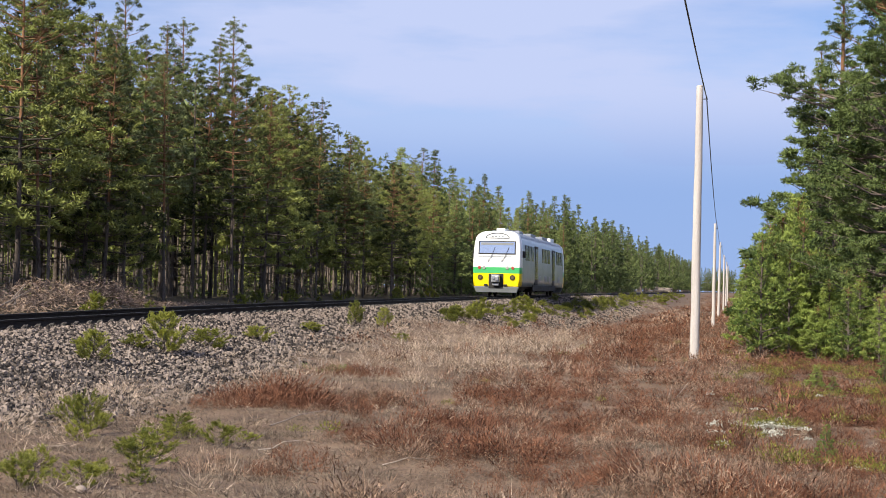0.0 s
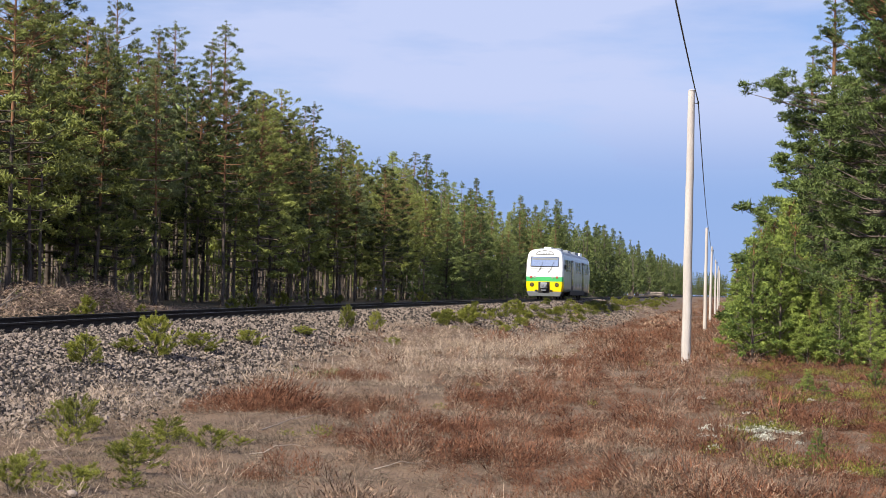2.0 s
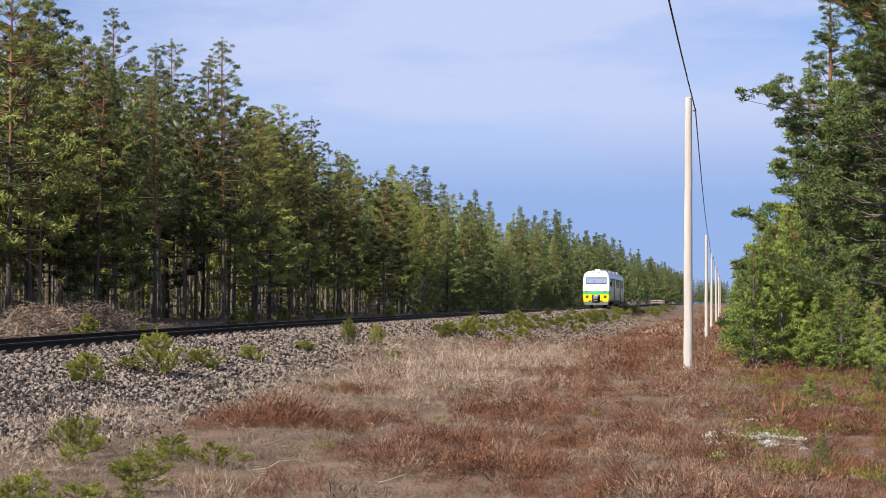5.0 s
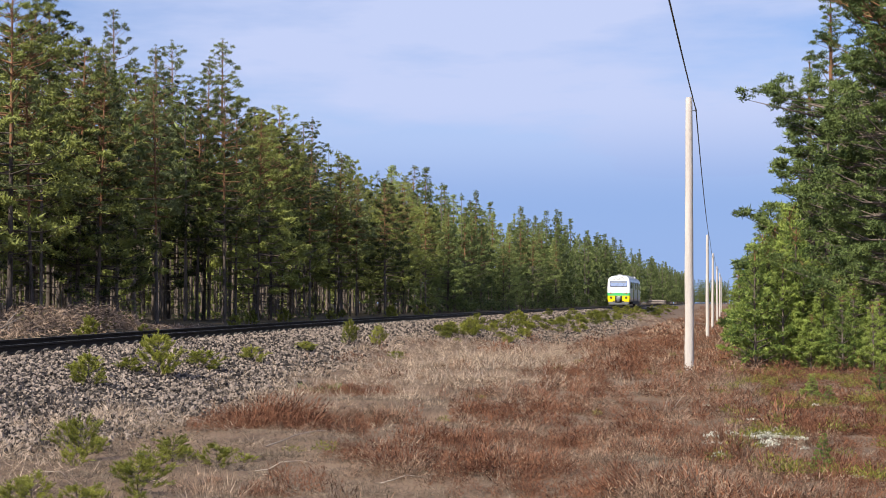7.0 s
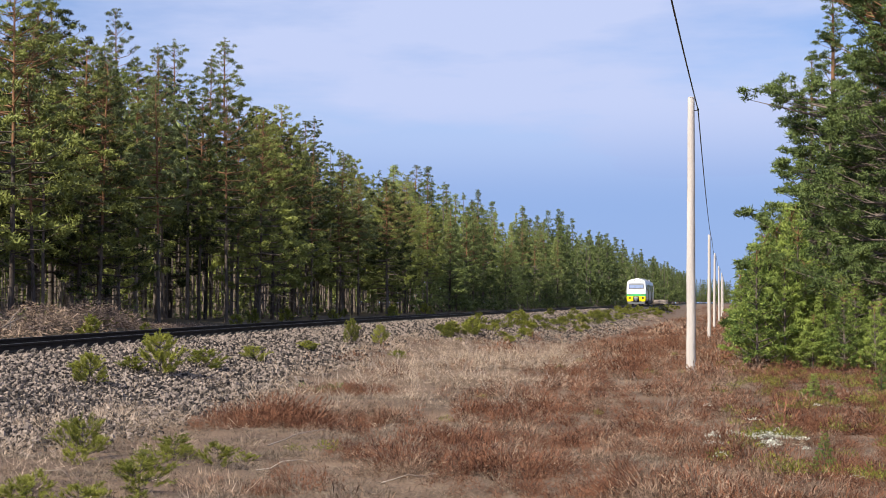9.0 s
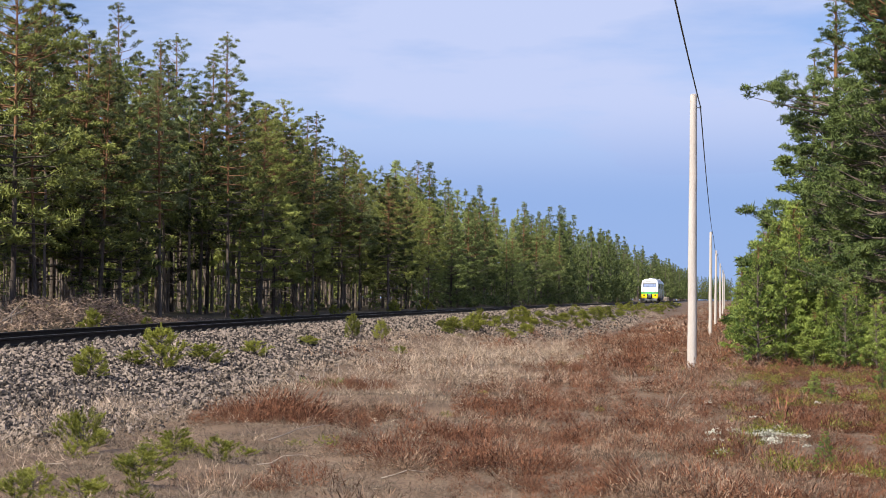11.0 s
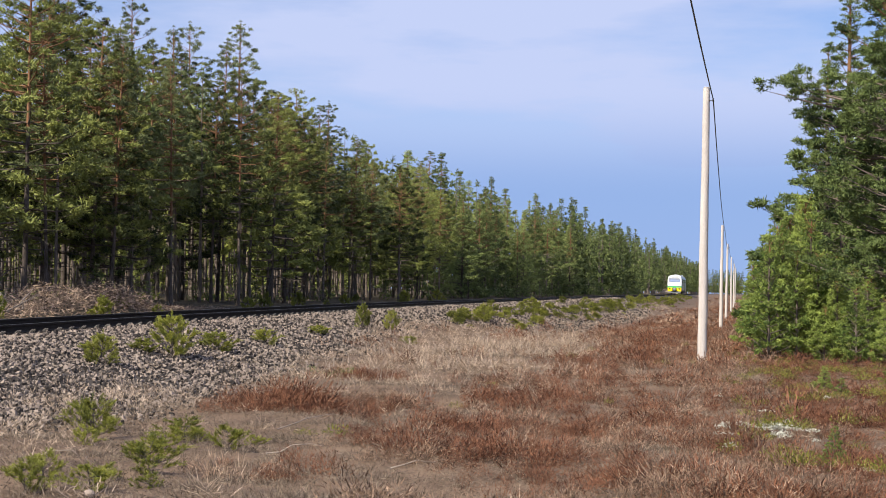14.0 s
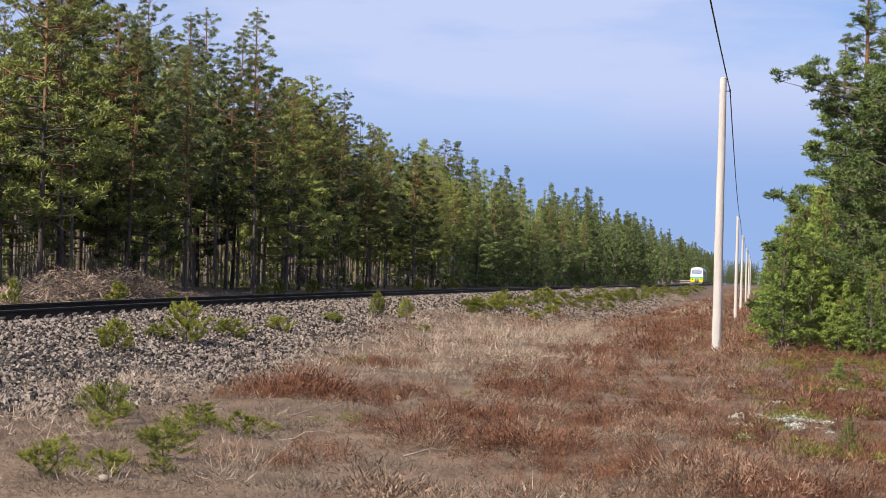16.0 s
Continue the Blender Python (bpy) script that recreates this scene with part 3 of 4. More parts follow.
def build_train():
    train = tagged(new("railcar"), "white single railcar with green stripe and yellow lower front", "train")
    # the shell: rings along its length, drawn in and sloped back at both cabs
    stations = [(0.0, 0.93, 3.78, 0.0), (0.06, 0.975, 3.86, 0.0), (0.3, 1.0, 3.93, 0.0), (0.9, 1.0, 3.95, 0.0), (1.6, 1.0, 3.95, 0.0)]
    stations += [(y, 1.0, 3.95, 0) for y in (3, 6, 9, 12.5, 16, 19, 22)] + [(LENGTH - y, s, r, 0) for y, s, r, _ in reversed(stations[:4])]
    rings = []
    for y, s, r, _ in stations:
        half = hull_outline(s, r)
        ring = half + [(-x, z) for x, z in reversed(half[:-1])]
        near = max(0.0, 1 - y / 0.9) if y < 3 else -max(0.0, 1 - (LENGTH - y) / 0.9)
        rings.append([(x, y + near * 0.16 * max(0, z - 2.0), z) for x, z in ring])
    n = len(rings[0])
    v = np.array(rings).reshape(-1, 3)
    f, idx = [], []
    for i in range(len(rings) - 1):
        for j in range(n - 1):
            f.append((i * n + j, (i + 1) * n + j, (i + 1) * n + j + 1, i * n + j + 1))
            z = v[list(f[-1])][:, 2].mean()
            y = v[list(f[-1])][:, 1].mean()
            # cabs keep the clean paints; sides between take the shade-greyed one
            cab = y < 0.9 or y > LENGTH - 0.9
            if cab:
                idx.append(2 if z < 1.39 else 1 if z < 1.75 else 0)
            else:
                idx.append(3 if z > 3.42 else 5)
        f.append((i * n + n - 1, (i + 1) * n + n - 1, (i + 1) * n, i * n))
        idx.append(4)
    shell = bmesh.new()
    bv = [shell.verts.new(p) for p in v]
    for q, m in zip(f, idx):
        face = shell.faces.new([bv[k] for k in q])
        face.material_index, face.smooth = m, True
    # flat ends in horizontal strips: yellow, green, white
    for e in (0, len(rings) - 1):
        for j in range(n // 2):
            q = [bv[e * n + j], bv[e * n + j + 1], bv[e * n + n - 2 - j], bv[e * n + n - 1 - j]]
            q = list(dict.fromkeys(q))
            if len(q) < 3:
                continue
            face = shell.faces.new(q)
            z = face.calc_center_median().z
            face.material_index = 2 if z < 1.39 else 1 if z < 1.75 else 0
    bmesh.ops.recalc_face_normals(shell, faces=shell.faces)
    body = part("body", shell, [M_WHITE, M_GREEN, M_YELLOW, M_ROOF, M_DARK, M_SIDE_SHADED], train)
    face_y = lambda z: 0.16 * max(0, z - 2.0)

    def cab(flip):
        """The fittings of one end; flip turns them to the far end."""
        turn = pose(0, LENGTH, 0, 0, 0, 180) if flip else Matrix.Identity(4)

        def put(name, bm, mats, label="", parent=train):
            bm.transform(turn)
            return part(name, bm, mats, parent, label)

        def slab(x0, x1, z0, z1, thick, lift, round_by=0.0):
            bm = bmesh.new()
            box(bm, x0, x1, -thick / 2, thick / 2, z0, z1, round_by)
            for vert in bm.verts:
                vert.co.y += face_y(vert.co.z) - lift
            return bm
        put("windscreen_frame", slab(-1.12, 1.12, 2.52, 3.32, 0.03, 0.008, 0.01), M_DARK)
        put("windscreen", slab(-1.06, 1.06, 2.58, 3.27, 0.03, 0.016, 0.01), M_SCREEN, "wide windscreen reflecting the sky")
        put("sun_blind", slab(-0.98, 0.98, 3.08, 3.22, 0.012, 0.034), M_SKIRT)
        put("cover_joint", slab(-1.15, 1.15, 2.38, 2.405, 0.02, 0.004), M_SKIRT)
        # the arched grille over the windscreen
        a = np.linspace(0, np.pi, 14)
        pts = [(0.7 * math.cos(t), face_y(3.5) - 0.012, 3.5 + 0.3 * math.sin(t)) for t in a] + [(-0.7, face_y(3.5) - 0.012, 3.5), (0.7, face_y(3.5) - 0.012, 3.5)]
        pts = [(x, face_y(z) - 0.012, z) for x, _, z in pts]
        vv, ff = tube(pts, np.full(len(pts), 0.022), 6)
        bm = bmesh.new()
        vs = [bm.verts.new(p) for p in vv]
        for q in ff:
            bm.faces.new([vs[k] for k in q])
        put("arched_grille", bm, M_DARK, "dark arched outline of a vent")
        for k in (-0.3, -0.1, 0.1, 0.3):
            bm = bmesh.new()
            box(bm, k - 0.05, k + 0.05, face_y(3.6) - 0.03, face_y(3.6) + 0.02, 3.57, 3.63, 0.01)
            put("destination_bar", bm, M_SKIRT)
        for x0, x1 in ((-0.55, -0.12), (0.28, 0.72)):
            pts = [(x0, face_y(2.1) - 0.03, 2.1), ((x0 + x1) / 2, face_y(2.35) - 0.05, 2.38), (x1, face_y(2.95) - 0.05, 2.95)]
            vv, ff = tube(pts, [0.025, 0.018, 0.012], 5)
            bm = bmesh.new()
            vs = [bm.verts.new(p) for p in vv]
            for q in ff:
                bm.faces.new([vs[k] for k in q])
            put("wiper", bm, M_DARK, "black windscreen wiper")
        for x in (-0.97, 0.97):
            bm = bmesh.new()
            drum(bm, (x, -0.01, 1.14), (0, 1, 0), 0.155, 0.05, 20)
            ring = put("headlight", bm, M_DARK, "round headlight with dark rim")
            bm = bmesh.new()
            drum(bm, (x, -0.03, 1.14), (0, 1, 0), 0.1, 0.04, 20)
            put("lens", bm, M_LAMP, "", ring)
        for x, m in ((-1.03, M_RED), (-0.76, M_CLEAR), (0.64, M_CLEAR), (0.98, M_RED)):
            bm = bmesh.new()
            drum(bm, (x, -0.01, 1.72), (0, 1, 0), 0.095, 0.04, 16)
            put("marker_lamp", bm, m, "small red tail lamp" if m is M_RED else "small clear marker lamp")
        bm = bmesh.new()
        box(bm, -0.46, 0.42, -0.03, 0.05, 0.5, 1.36, 0.02)
        put("coupler_recess", bm, M_DARK)
        bm = bmesh.new()
        box(bm, -0.26, 0.24, -0.34, 0.0, 0.86, 1.3, 0.04)
        drum(bm, (-0.12, -0.36, 1.1), (0, 1, 0), 0.08, 0.1, 12)
        box(bm, 0.0, 0.18, -0.42, -0.3, 0.96, 1.2, 0.02)
        box(bm, -0.2, 0.16, -0.2, 0.0, 0.66, 0.8, 0.02)
        put("coupler", bm, M_METAL, "grey steel automatic coupler")
        for x in (-0.62, 0.55):
            bm = bmesh.new()
            box(bm, x - 0.1, x + 0.1, -0.08, 0.02, 0.63, 0.74, 0.015)
            put("step", bm, M_DARK)
        bm = bmesh.new()
        for z0, z1 in ((0.25, 0.6),):
            box(bm, -1.36, 1.36, -0.02, 0.14, z0, z1, 0.03)
            for vert in bm.verts:
                if vert.co.z < 0.4:
                    vert.co.x *= 0.9
                    vert.co.y += 0.08
        put("snow_plough", bm, M_SKIRT, "grey lower skirt plate")

    cab(False)
    cab(True)
    # sides: doors, windows, skirts
    for side in (1, -1):
        x = side * HALF
        for y0, w in ((2.2, 1.0), (3.5, 1.0), (5.2, 1.1), (11.0, 1.25), (12.6, 1.25), (14.2, 1.25), (19.6, 1.1), (20.9, 1.1), (22.3, 1.1)):
            bm = bmesh.new()
            box(bm, x - 0.03 if side > 0 else x - 0.008, x + 0.008 if side > 0 else x + 0.03, y0, y0 + w, 2.22, 3.15, 0.006)
            pane = part("side_window", bm, M_GLASS, train)
            bm = bmesh.new()
            box(bm, x - 0.012, x + 0.012, y0 + w / 2 - 0.03, y0 + w / 2 + 0.03, 2.24, 3.13, 0.004)
            part("glazing_bar", bm, M_SIDE_SHADED, pane)
        for y0, w in ((7.0, 1.5), (16.9, 1.5)):
            bm = bmesh.new()
            box(bm, min(x, x + side * 0.014) - 0.02, max(x, x + side * 0.014), y0, y0 + w, 0.75, 3.2, 0.008)
            door = part("side_door", bm, M_DARK, train, "dark double side door")
            for k in (0.12, w / 2 + 0.05):
                bm = bmesh.new()
                box(bm, min(x, x + side * 0.022) - 0.01, max(x, x + side * 0.022), y0 + k, y0 + k + w / 2 - 0.15, 1.1, 3.05, 0.005)
                part("door_pane", bm, M_GLASS, door)
        for y0, w in ((9.2, 0.9), (12.4, 1.4), (15.0, 0.8), (20.6, 1.2)):
            bm = bmesh.new()
            box(bm, min(x, x + side * 0.01) - 0.02, max(x, x + side * 0.01), y0, y0 + w, 0.95, 1.35, 0.006)
            part("hatch", bm, M_SKIRT, train)
        bm = bmesh.new()
        box(bm, min(x * 0.99, x * 0.99 + side * 0.02) - 0.01, max(x * 0.99, x * 0.99 + side * 0.02), 6.0, 19.2, 0.36, 0.72, 0.01)
        part("side_skirt", bm, M_DARK, train, "dark side skirt")
        bm = bmesh.new()
        box(bm, min(x, x + side * 0.16), max(x, x + side * 0.16), 0.95, 1.05, 2.35, 2.75, 0.02)
        part("wing_mirror", bm, M_DARK, train)
    # roof gear
    for y0, y1, w, h in ((0.8, 1.3, 0.26, 0.16), (2.2, 2.6, 0.3, 0.16), (3.0, 4.6, 0.85, 0.1), (5.4, 6.4, 0.5, 0.2), (8.2, 10.6, 0.9, 0.1), (11.6, 12.8, 0.5, 0.22), (14.6, 17.6, 0.9, 0.12), (18.6, 19.2, 0.4, 0.2), (20.4, 22.6, 0.8, 0.2)):
        bm = bmesh.new()
        box(bm, -w + 0.1, w + 0.1, y0, y1, 3.82, 3.94 + h, 0.04)
        unit = part("roof_unit", bm, M_WHITE if y0 < 1 or y0 > 18 else M_ROOF, train, "boxy roof equipment")
        bm = bmesh.new()
        for k in np.arange(y0 + 0.15, y1 - 0.2, 0.25):
            box(bm, -w * 0.7 + 0.1, w * 0.7 + 0.1, k, k + 0.12, 3.94 + h, 3.955 + h)
        part("grille", bm, M_DARK, unit)
    # underframe, bogies and wheels
    bm = bmesh.new()
    box(bm, -1.15, 1.15, 1.0, LENGTH - 1.0, 0.5, 0.7, 0.02)
    for y0, y1 in ((7.0, 9.5), (10.2, 13.6), (14.4, 17.4)):
        box(bm, -1.2, 1.2, y0, y1, 0.3, 0.66, 0.05)
    part("underframe", bm, M_DARK, train)
    for yc in (3.6, LENGTH - 3.6):
        bm = bmesh.new()
        for side in (-1.0, 1.0):
            box(bm, side - 0.07, side + 0.07, yc - 1.5, yc + 1.5, 0.38, 0.6, 0.04)
            box(bm, side - 0.1, side + 0.1, yc - 0.4, yc + 0.4, 0.3, 0.75, 0.05)
        box(bm, -1.0, 1.0, yc - 0.15, yc + 0.15, 0.38, 0.6, 0.03)
        bogie = part("bogie", bm, M_DARK, train)
        for dy in (-1.1, 1.1):
            bm = bmesh.new()
            for side in (-0.75, 0.75):
                drum(bm, (side, yc + dy, 0.39), (1, 0, 0), 0.385, 0.12, 24)
                drum(bm, (side * 0.93, yc + dy, 0.39), (1, 0, 0), 0.41, 0.02, 24)
            drum(bm, (0, yc + dy, 0.39), (1, 0, 0), 0.08, 1.5, 12)
            part("wheelset", bm, M_RAIL, bogie)
    return train


train = build_train()


# ---- the pine forest ----
dense = lambda u: (1 - u) ** 0.65 * min(1.0, 0.6 + 1.8 * u)
airy = lambda u: (1 - u) ** 0.75 * (0.75 if u < 0.2 else 1.0)
cone = lambda u: (1 - u) ** 1.05 * min(1.0, 0.7 + 2.0 * u)
WOOD_GROUP = "pines beyond the track"
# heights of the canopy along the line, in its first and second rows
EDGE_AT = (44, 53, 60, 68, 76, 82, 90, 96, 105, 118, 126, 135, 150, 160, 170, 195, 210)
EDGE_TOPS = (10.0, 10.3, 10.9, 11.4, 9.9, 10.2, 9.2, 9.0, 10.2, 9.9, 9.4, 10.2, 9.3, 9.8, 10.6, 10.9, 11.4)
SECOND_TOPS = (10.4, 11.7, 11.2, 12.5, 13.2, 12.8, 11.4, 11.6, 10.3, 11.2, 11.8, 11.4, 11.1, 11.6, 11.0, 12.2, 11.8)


def build_forest():
    rng = np.random.default_rng(21)
    kinds = {
        "dense": [make_tree("pine_tree", "dark bushy Scots pine with a deep green crown", "pine tree", WOOD_GROUP, pine_arrays(s, 12, b, w, 0.46, 6, 13, 26, 0.27, 0.2, dense, 0.08, dead=16, girth=0.007, inner=0.3, thin=0.28), 12, M_NEEDLE, 0.55) for s, b, w in ((1, 0.22, 3.0), (2, 0.34, 2.8), (3, 0.13, 3.2))],
        "airy": [make_tree("pine_tree", "tall thin-crowned Scots pine with reddish upper bark", "pine tree", WOOD_GROUP, pine_arrays(s, 14, b, 2.5, 0.5, 6, 11, 24, 0.24, 0.19, airy, 0.06, dead=18, girth=0.007, inner=0.3, thin=0.15), 14, M_NEEDLE_BLUE, 0.42) for s, b in ((4, 0.45), (5, 0.36))],
        "cone": [make_tree("pine_tree", "younger conical pine with foliage nearly to the ground", "pine tree", WOOD_GROUP, pine_arrays(s, 11, b, 2.5, 0.46, 6, 11, 18, 0.3, 0.25, cone, 0.3, dead=5, girth=0.008, inner=0.25), 11, M_NEEDLE_LIT, 0.5) for s, b in ((6, 0.06), (7, 0.22))],
    }
    spots = {k: [[] for _ in v] for k, v in kinds.items()}

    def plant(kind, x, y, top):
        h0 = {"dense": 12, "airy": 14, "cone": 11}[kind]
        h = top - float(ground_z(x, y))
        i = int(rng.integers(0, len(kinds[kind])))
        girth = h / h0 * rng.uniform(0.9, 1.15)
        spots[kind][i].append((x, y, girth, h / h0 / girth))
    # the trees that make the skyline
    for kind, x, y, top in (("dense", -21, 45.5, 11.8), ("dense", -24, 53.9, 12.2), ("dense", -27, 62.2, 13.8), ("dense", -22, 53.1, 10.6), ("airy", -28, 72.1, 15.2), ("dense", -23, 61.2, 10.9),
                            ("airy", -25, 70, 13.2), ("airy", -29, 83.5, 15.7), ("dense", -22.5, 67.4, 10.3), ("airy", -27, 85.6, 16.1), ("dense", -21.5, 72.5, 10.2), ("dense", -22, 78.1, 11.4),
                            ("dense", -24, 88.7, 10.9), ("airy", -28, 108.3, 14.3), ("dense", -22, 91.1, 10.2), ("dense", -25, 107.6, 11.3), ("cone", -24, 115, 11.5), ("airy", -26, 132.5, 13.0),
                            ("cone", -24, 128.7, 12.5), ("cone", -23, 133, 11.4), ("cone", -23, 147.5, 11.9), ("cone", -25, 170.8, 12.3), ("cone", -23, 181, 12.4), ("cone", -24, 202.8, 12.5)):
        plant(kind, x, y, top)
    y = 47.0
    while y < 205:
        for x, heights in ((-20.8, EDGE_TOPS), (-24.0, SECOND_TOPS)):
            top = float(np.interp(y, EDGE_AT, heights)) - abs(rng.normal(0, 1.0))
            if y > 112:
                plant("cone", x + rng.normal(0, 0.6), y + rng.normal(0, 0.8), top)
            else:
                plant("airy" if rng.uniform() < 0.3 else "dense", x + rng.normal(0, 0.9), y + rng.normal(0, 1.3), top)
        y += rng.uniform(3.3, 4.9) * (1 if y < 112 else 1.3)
    for kind, protos in kinds.items():
        for proto, s in zip(protos, spots[kind]):
            place(proto, s, rng)
    # the woods behind and far along the line, too many to count
    far_kinds = [pine_arrays(s, 11.5, b, 2.2, 0.75, 5, 5, 6, 0.42, 0.6, dense, dead=3, girth=0.0065, twigs=False) for s, b in ((11, 0.42), (12, 0.3), (13, 0.36))] + [pine_arrays(s, 11.5, b, 2.5, 0.75, 5, 6, 6, 0.4, 0.6, cone, 0.45, dead=0, twigs=False) for s, b in ((14, 0.04), (15, 0.08))]
    spots_far = []
    for _ in range(470):
        deep = -26.5 - 60 * rng.uniform() ** 1.3
        spots_far.append((deep, rng.uniform(52, 185) + 1.7 * (-26.5 - deep), rng.integers(0, 3) if deep > -44 else rng.integers(3, 5), rng.uniform(0.75, 1.0)))
    # unseen trees left of the view, added to keep sun off the trunks
    for _ in range(34):
        spots_far.append((-25.5 - 12 * rng.uniform(), rng.uniform(24, 50), rng.integers(0, 3), rng.uniform(0.9, 1.1)))
    for _ in range(280):
        yy = 205 + 640 * rng.uniform() ** 1.5
        spots_far.append((-21.5 - 16 * rng.uniform() ** 2, yy, rng.integers(3, 5), rng.uniform(0.85, 1.08) * (1 + 0.00045 * (yy - 205))))
    for _ in range(120):
        spots_far.append((rng.uniform(-50, 8), rng.uniform(780, 900), rng.integers(3, 5), rng.uniform(0.8, 1.1)))
    for _ in range(120):
        yy = 250 + 600 * rng.uniform()
        spots_far.append((4.0 + 14 * rng.uniform() ** 2, yy, rng.integers(3, 5), rng.uniform(0.7, 1.05)))
    far_kinds.append(pine_arrays(16, 4, 0.05, 1.4, 0.5, 4, 3, 8, 0.3, 0.4, cone, dead=0, twigs=False))
    for _ in range(60):
        deep = -36 - 40 * rng.uniform()
        spots_far.append((deep, rng.uniform(60, 190) + 1.7 * (-30 - deep), 5, rng.uniform(0.5, 1.1)))
    far_kinds.append(pine_arrays(17, 10.5, 0.6, 1.3, 0.8, 4, 3, 8, 0.36, 0.42, dense, dead=4, girth=0.0065, twigs=False))
    for _ in range(260):
        spots_far.append((-22 - 28 * rng.uniform(), rng.uniform(48, 150), 6, rng.uniform(0.75, 1.0)))
    for _ in range(80):
        spots_far.append((-20.6 - 12 * rng.uniform(), rng.uniform(50, 125), 5, rng.uniform(0.15, 0.38)))
    for _ in range(170):
        spots_far.append((-62 - 50 * rng.uniform(), 90 + 340 * rng.uniform(), 3, rng.uniform(0.7, 0.95)))
    for _ in range(150):
        spots_far.append((-20.0 - 1.5 * rng.uniform(), 105 + 220 * rng.uniform(), 5, rng.uniform(0.3, 0.75)))
    wood, leaves, inner = [], [], []
    for x, y, k, s in spots_far:
        (wv, wf), (lv, lf) = far_kinds[k]
        a = rng.uniform(0, 6.28)
        r = np.array([[math.cos(a), -math.sin(a), 0], [math.sin(a), math.cos(a), 0], [0, 0, 1]])
        o = np.array([x, y, float(ground_z(x, y)) - 0.05])
        wood.append((wv @ r.T * s + o, wf))
        (inner if x < -26 and y < 330 else leaves).append((lv @ r.T * s + o, lf))
    woods = tagged(new("far_woods"), "dense pine woods reaching far along the railway", "woods", kind="stuff")
    tagged(part("trunks", mesh_of("trunks", *gather(wood), M_BARK, smooth=True), None, woods), kind="stuff")
    # deep crowns get the darker needle colour in place of forest shade
    tagged(part("inner_crowns", mesh_of("inner_crowns", *gather(inner), M_NEEDLE), None, woods), kind="stuff")
    tagged(part("crowns", mesh_of("crowns", *gather(leaves), M_NEEDLE_LIT), None, woods), kind="stuff")


build_forest()


def build_right_side():
    rng = np.random.default_rng(33)
    group = "trees beside the pole line"
    big = make_tree("pine_tree", "large old Scots pine with long spreading limbs", "pine tree", group, pine_arrays(41, 15, 0.1, 3.5, 0.34, 8, 32, 36, 0.155, 0.115, lambda u: 0.85 if u < 0.2 else 0.72 if u < 0.39 else 0.62 * (1.3 - u) ** 0.5, 0.1, dead=14, limbs=((6.55, 3.1, 3.95, 56), (6.65, 3.22, 3.4, 46), (5.9, 3.05, 2.95, 50), (5.2, 3.1, 2.7, 44)), thin=0.04, inner=0.2), 15, M_NEEDLE_GREEN, 0.5)
    big.matrix_basis = pose(4.4, 41.2, float(ground_z(4.4, 41.2)) - 0.05)
    mids = [make_tree("pine_tree", "bushy green pine with foliage to the ground", "pine tree", group, pine_arrays(s, 10, 0.06, 2.4, 0.4, 6, 14, 30, 0.2, 0.155, cone, 0.15, dead=6, inner=0.25), 10, M_NEEDLE_GREEN, 0.75) for s in (42, 43)]
    mids.append(make_tree("pine_tree", "bushy green pine with foliage to the ground", "pine tree", group, pine_arrays(44, 10, 0.05, 2.1, 0.5, 6, 9, 17, 0.28, 0.25, cone, 0.3, dead=0), 10, M_NEEDLE_GREEN, 0.75))
    rows = [[], [], []]
    for y in np.arange(47, 250, 4.2):
        x = 4.2 - 0.003 * (y - 45) + 1.0 * min(1.0, max(0.0, (y - 50) / 40))
        rows[int(rng.integers(0, 2)) if y < 95 else 2].append((x + rng.normal(0, 0.3), y + rng.normal(0, 0.8), rng.uniform(0.85, 1.05), rng.uniform(0.95, 1.15)))
        if 60 < y < 150:
            rows[int(rng.integers(0, 2)) if y < 75 else 2].append((x + 3.5 + rng.normal(0, 0.5), y + rng.normal(0, 0.8), rng.uniform(1.0, 1.2), rng.uniform(1.0, 1.2)))
    rows[0] += [(5.2, 47.5, 1.5, 1.05), (2.9, 50.5, 1.3, 0.84), (2.8, 57.5, 1.2, 0.85), (7.4, 60.0, 1.45, 1.1)]
    rows[1] += [(6.6, 53.5, 1.5, 1.1)]
    for proto, r in zip(mids, rows):
        place(proto, r, rng)
    young = [make_tree("young_pine", "bright green young pine growing in heather", "young pine", "young pines in the heath", pine_arrays(s, 3, 0.06, 0.9, 0.2, 6, 8, 20, 0.15, 0.12, cone, 0.55, dead=3, girth=0.008, inner=0.2), 3, M_NEEDLE_FRESH, 0.9) for s in (51, 52, 53)]
    spots = [[], [], []]
    fixed = [(0.6, 40.6, 1.0, 1.0), (1.3, 41.5, 0.95, 1.0), (0.9, 43.5, 1.15, 1.0), (1.8, 42.5, 0.9, 1.0), (2.55, 38.8, 0.62, 1.0), (2.9, 39.6, 0.7, 1.0), (3.2, 38.2, 0.55, 1.0), (2.2, 40.4, 0.7, 1.0),
             (1.0, 42.6, 1.0, 1.0), (1.7, 44.0, 1.2, 1.0), (2.3, 43.0, 1.0, 0.9), (2.7, 41.4, 0.85, 0.9), (3.1, 41.0, 0.8, 0.9), (3.4, 39.6, 0.6, 1.0), (1.9, 40.3, 0.6, 0.8), (0.3, 44.5, 0.8, 1.0),
             (0.85, 15.95, 0.17, 1.0), (1.3, 27.4, 0.25, 0.7), (1.5, 26.0, 0.2, 0.7), (2.1, 20.6, 0.22, 0.8), (2.6, 30.0, 0.28, 0.7)]
    for s in fixed:
        spots[int(rng.integers(0, 3))].append(s)
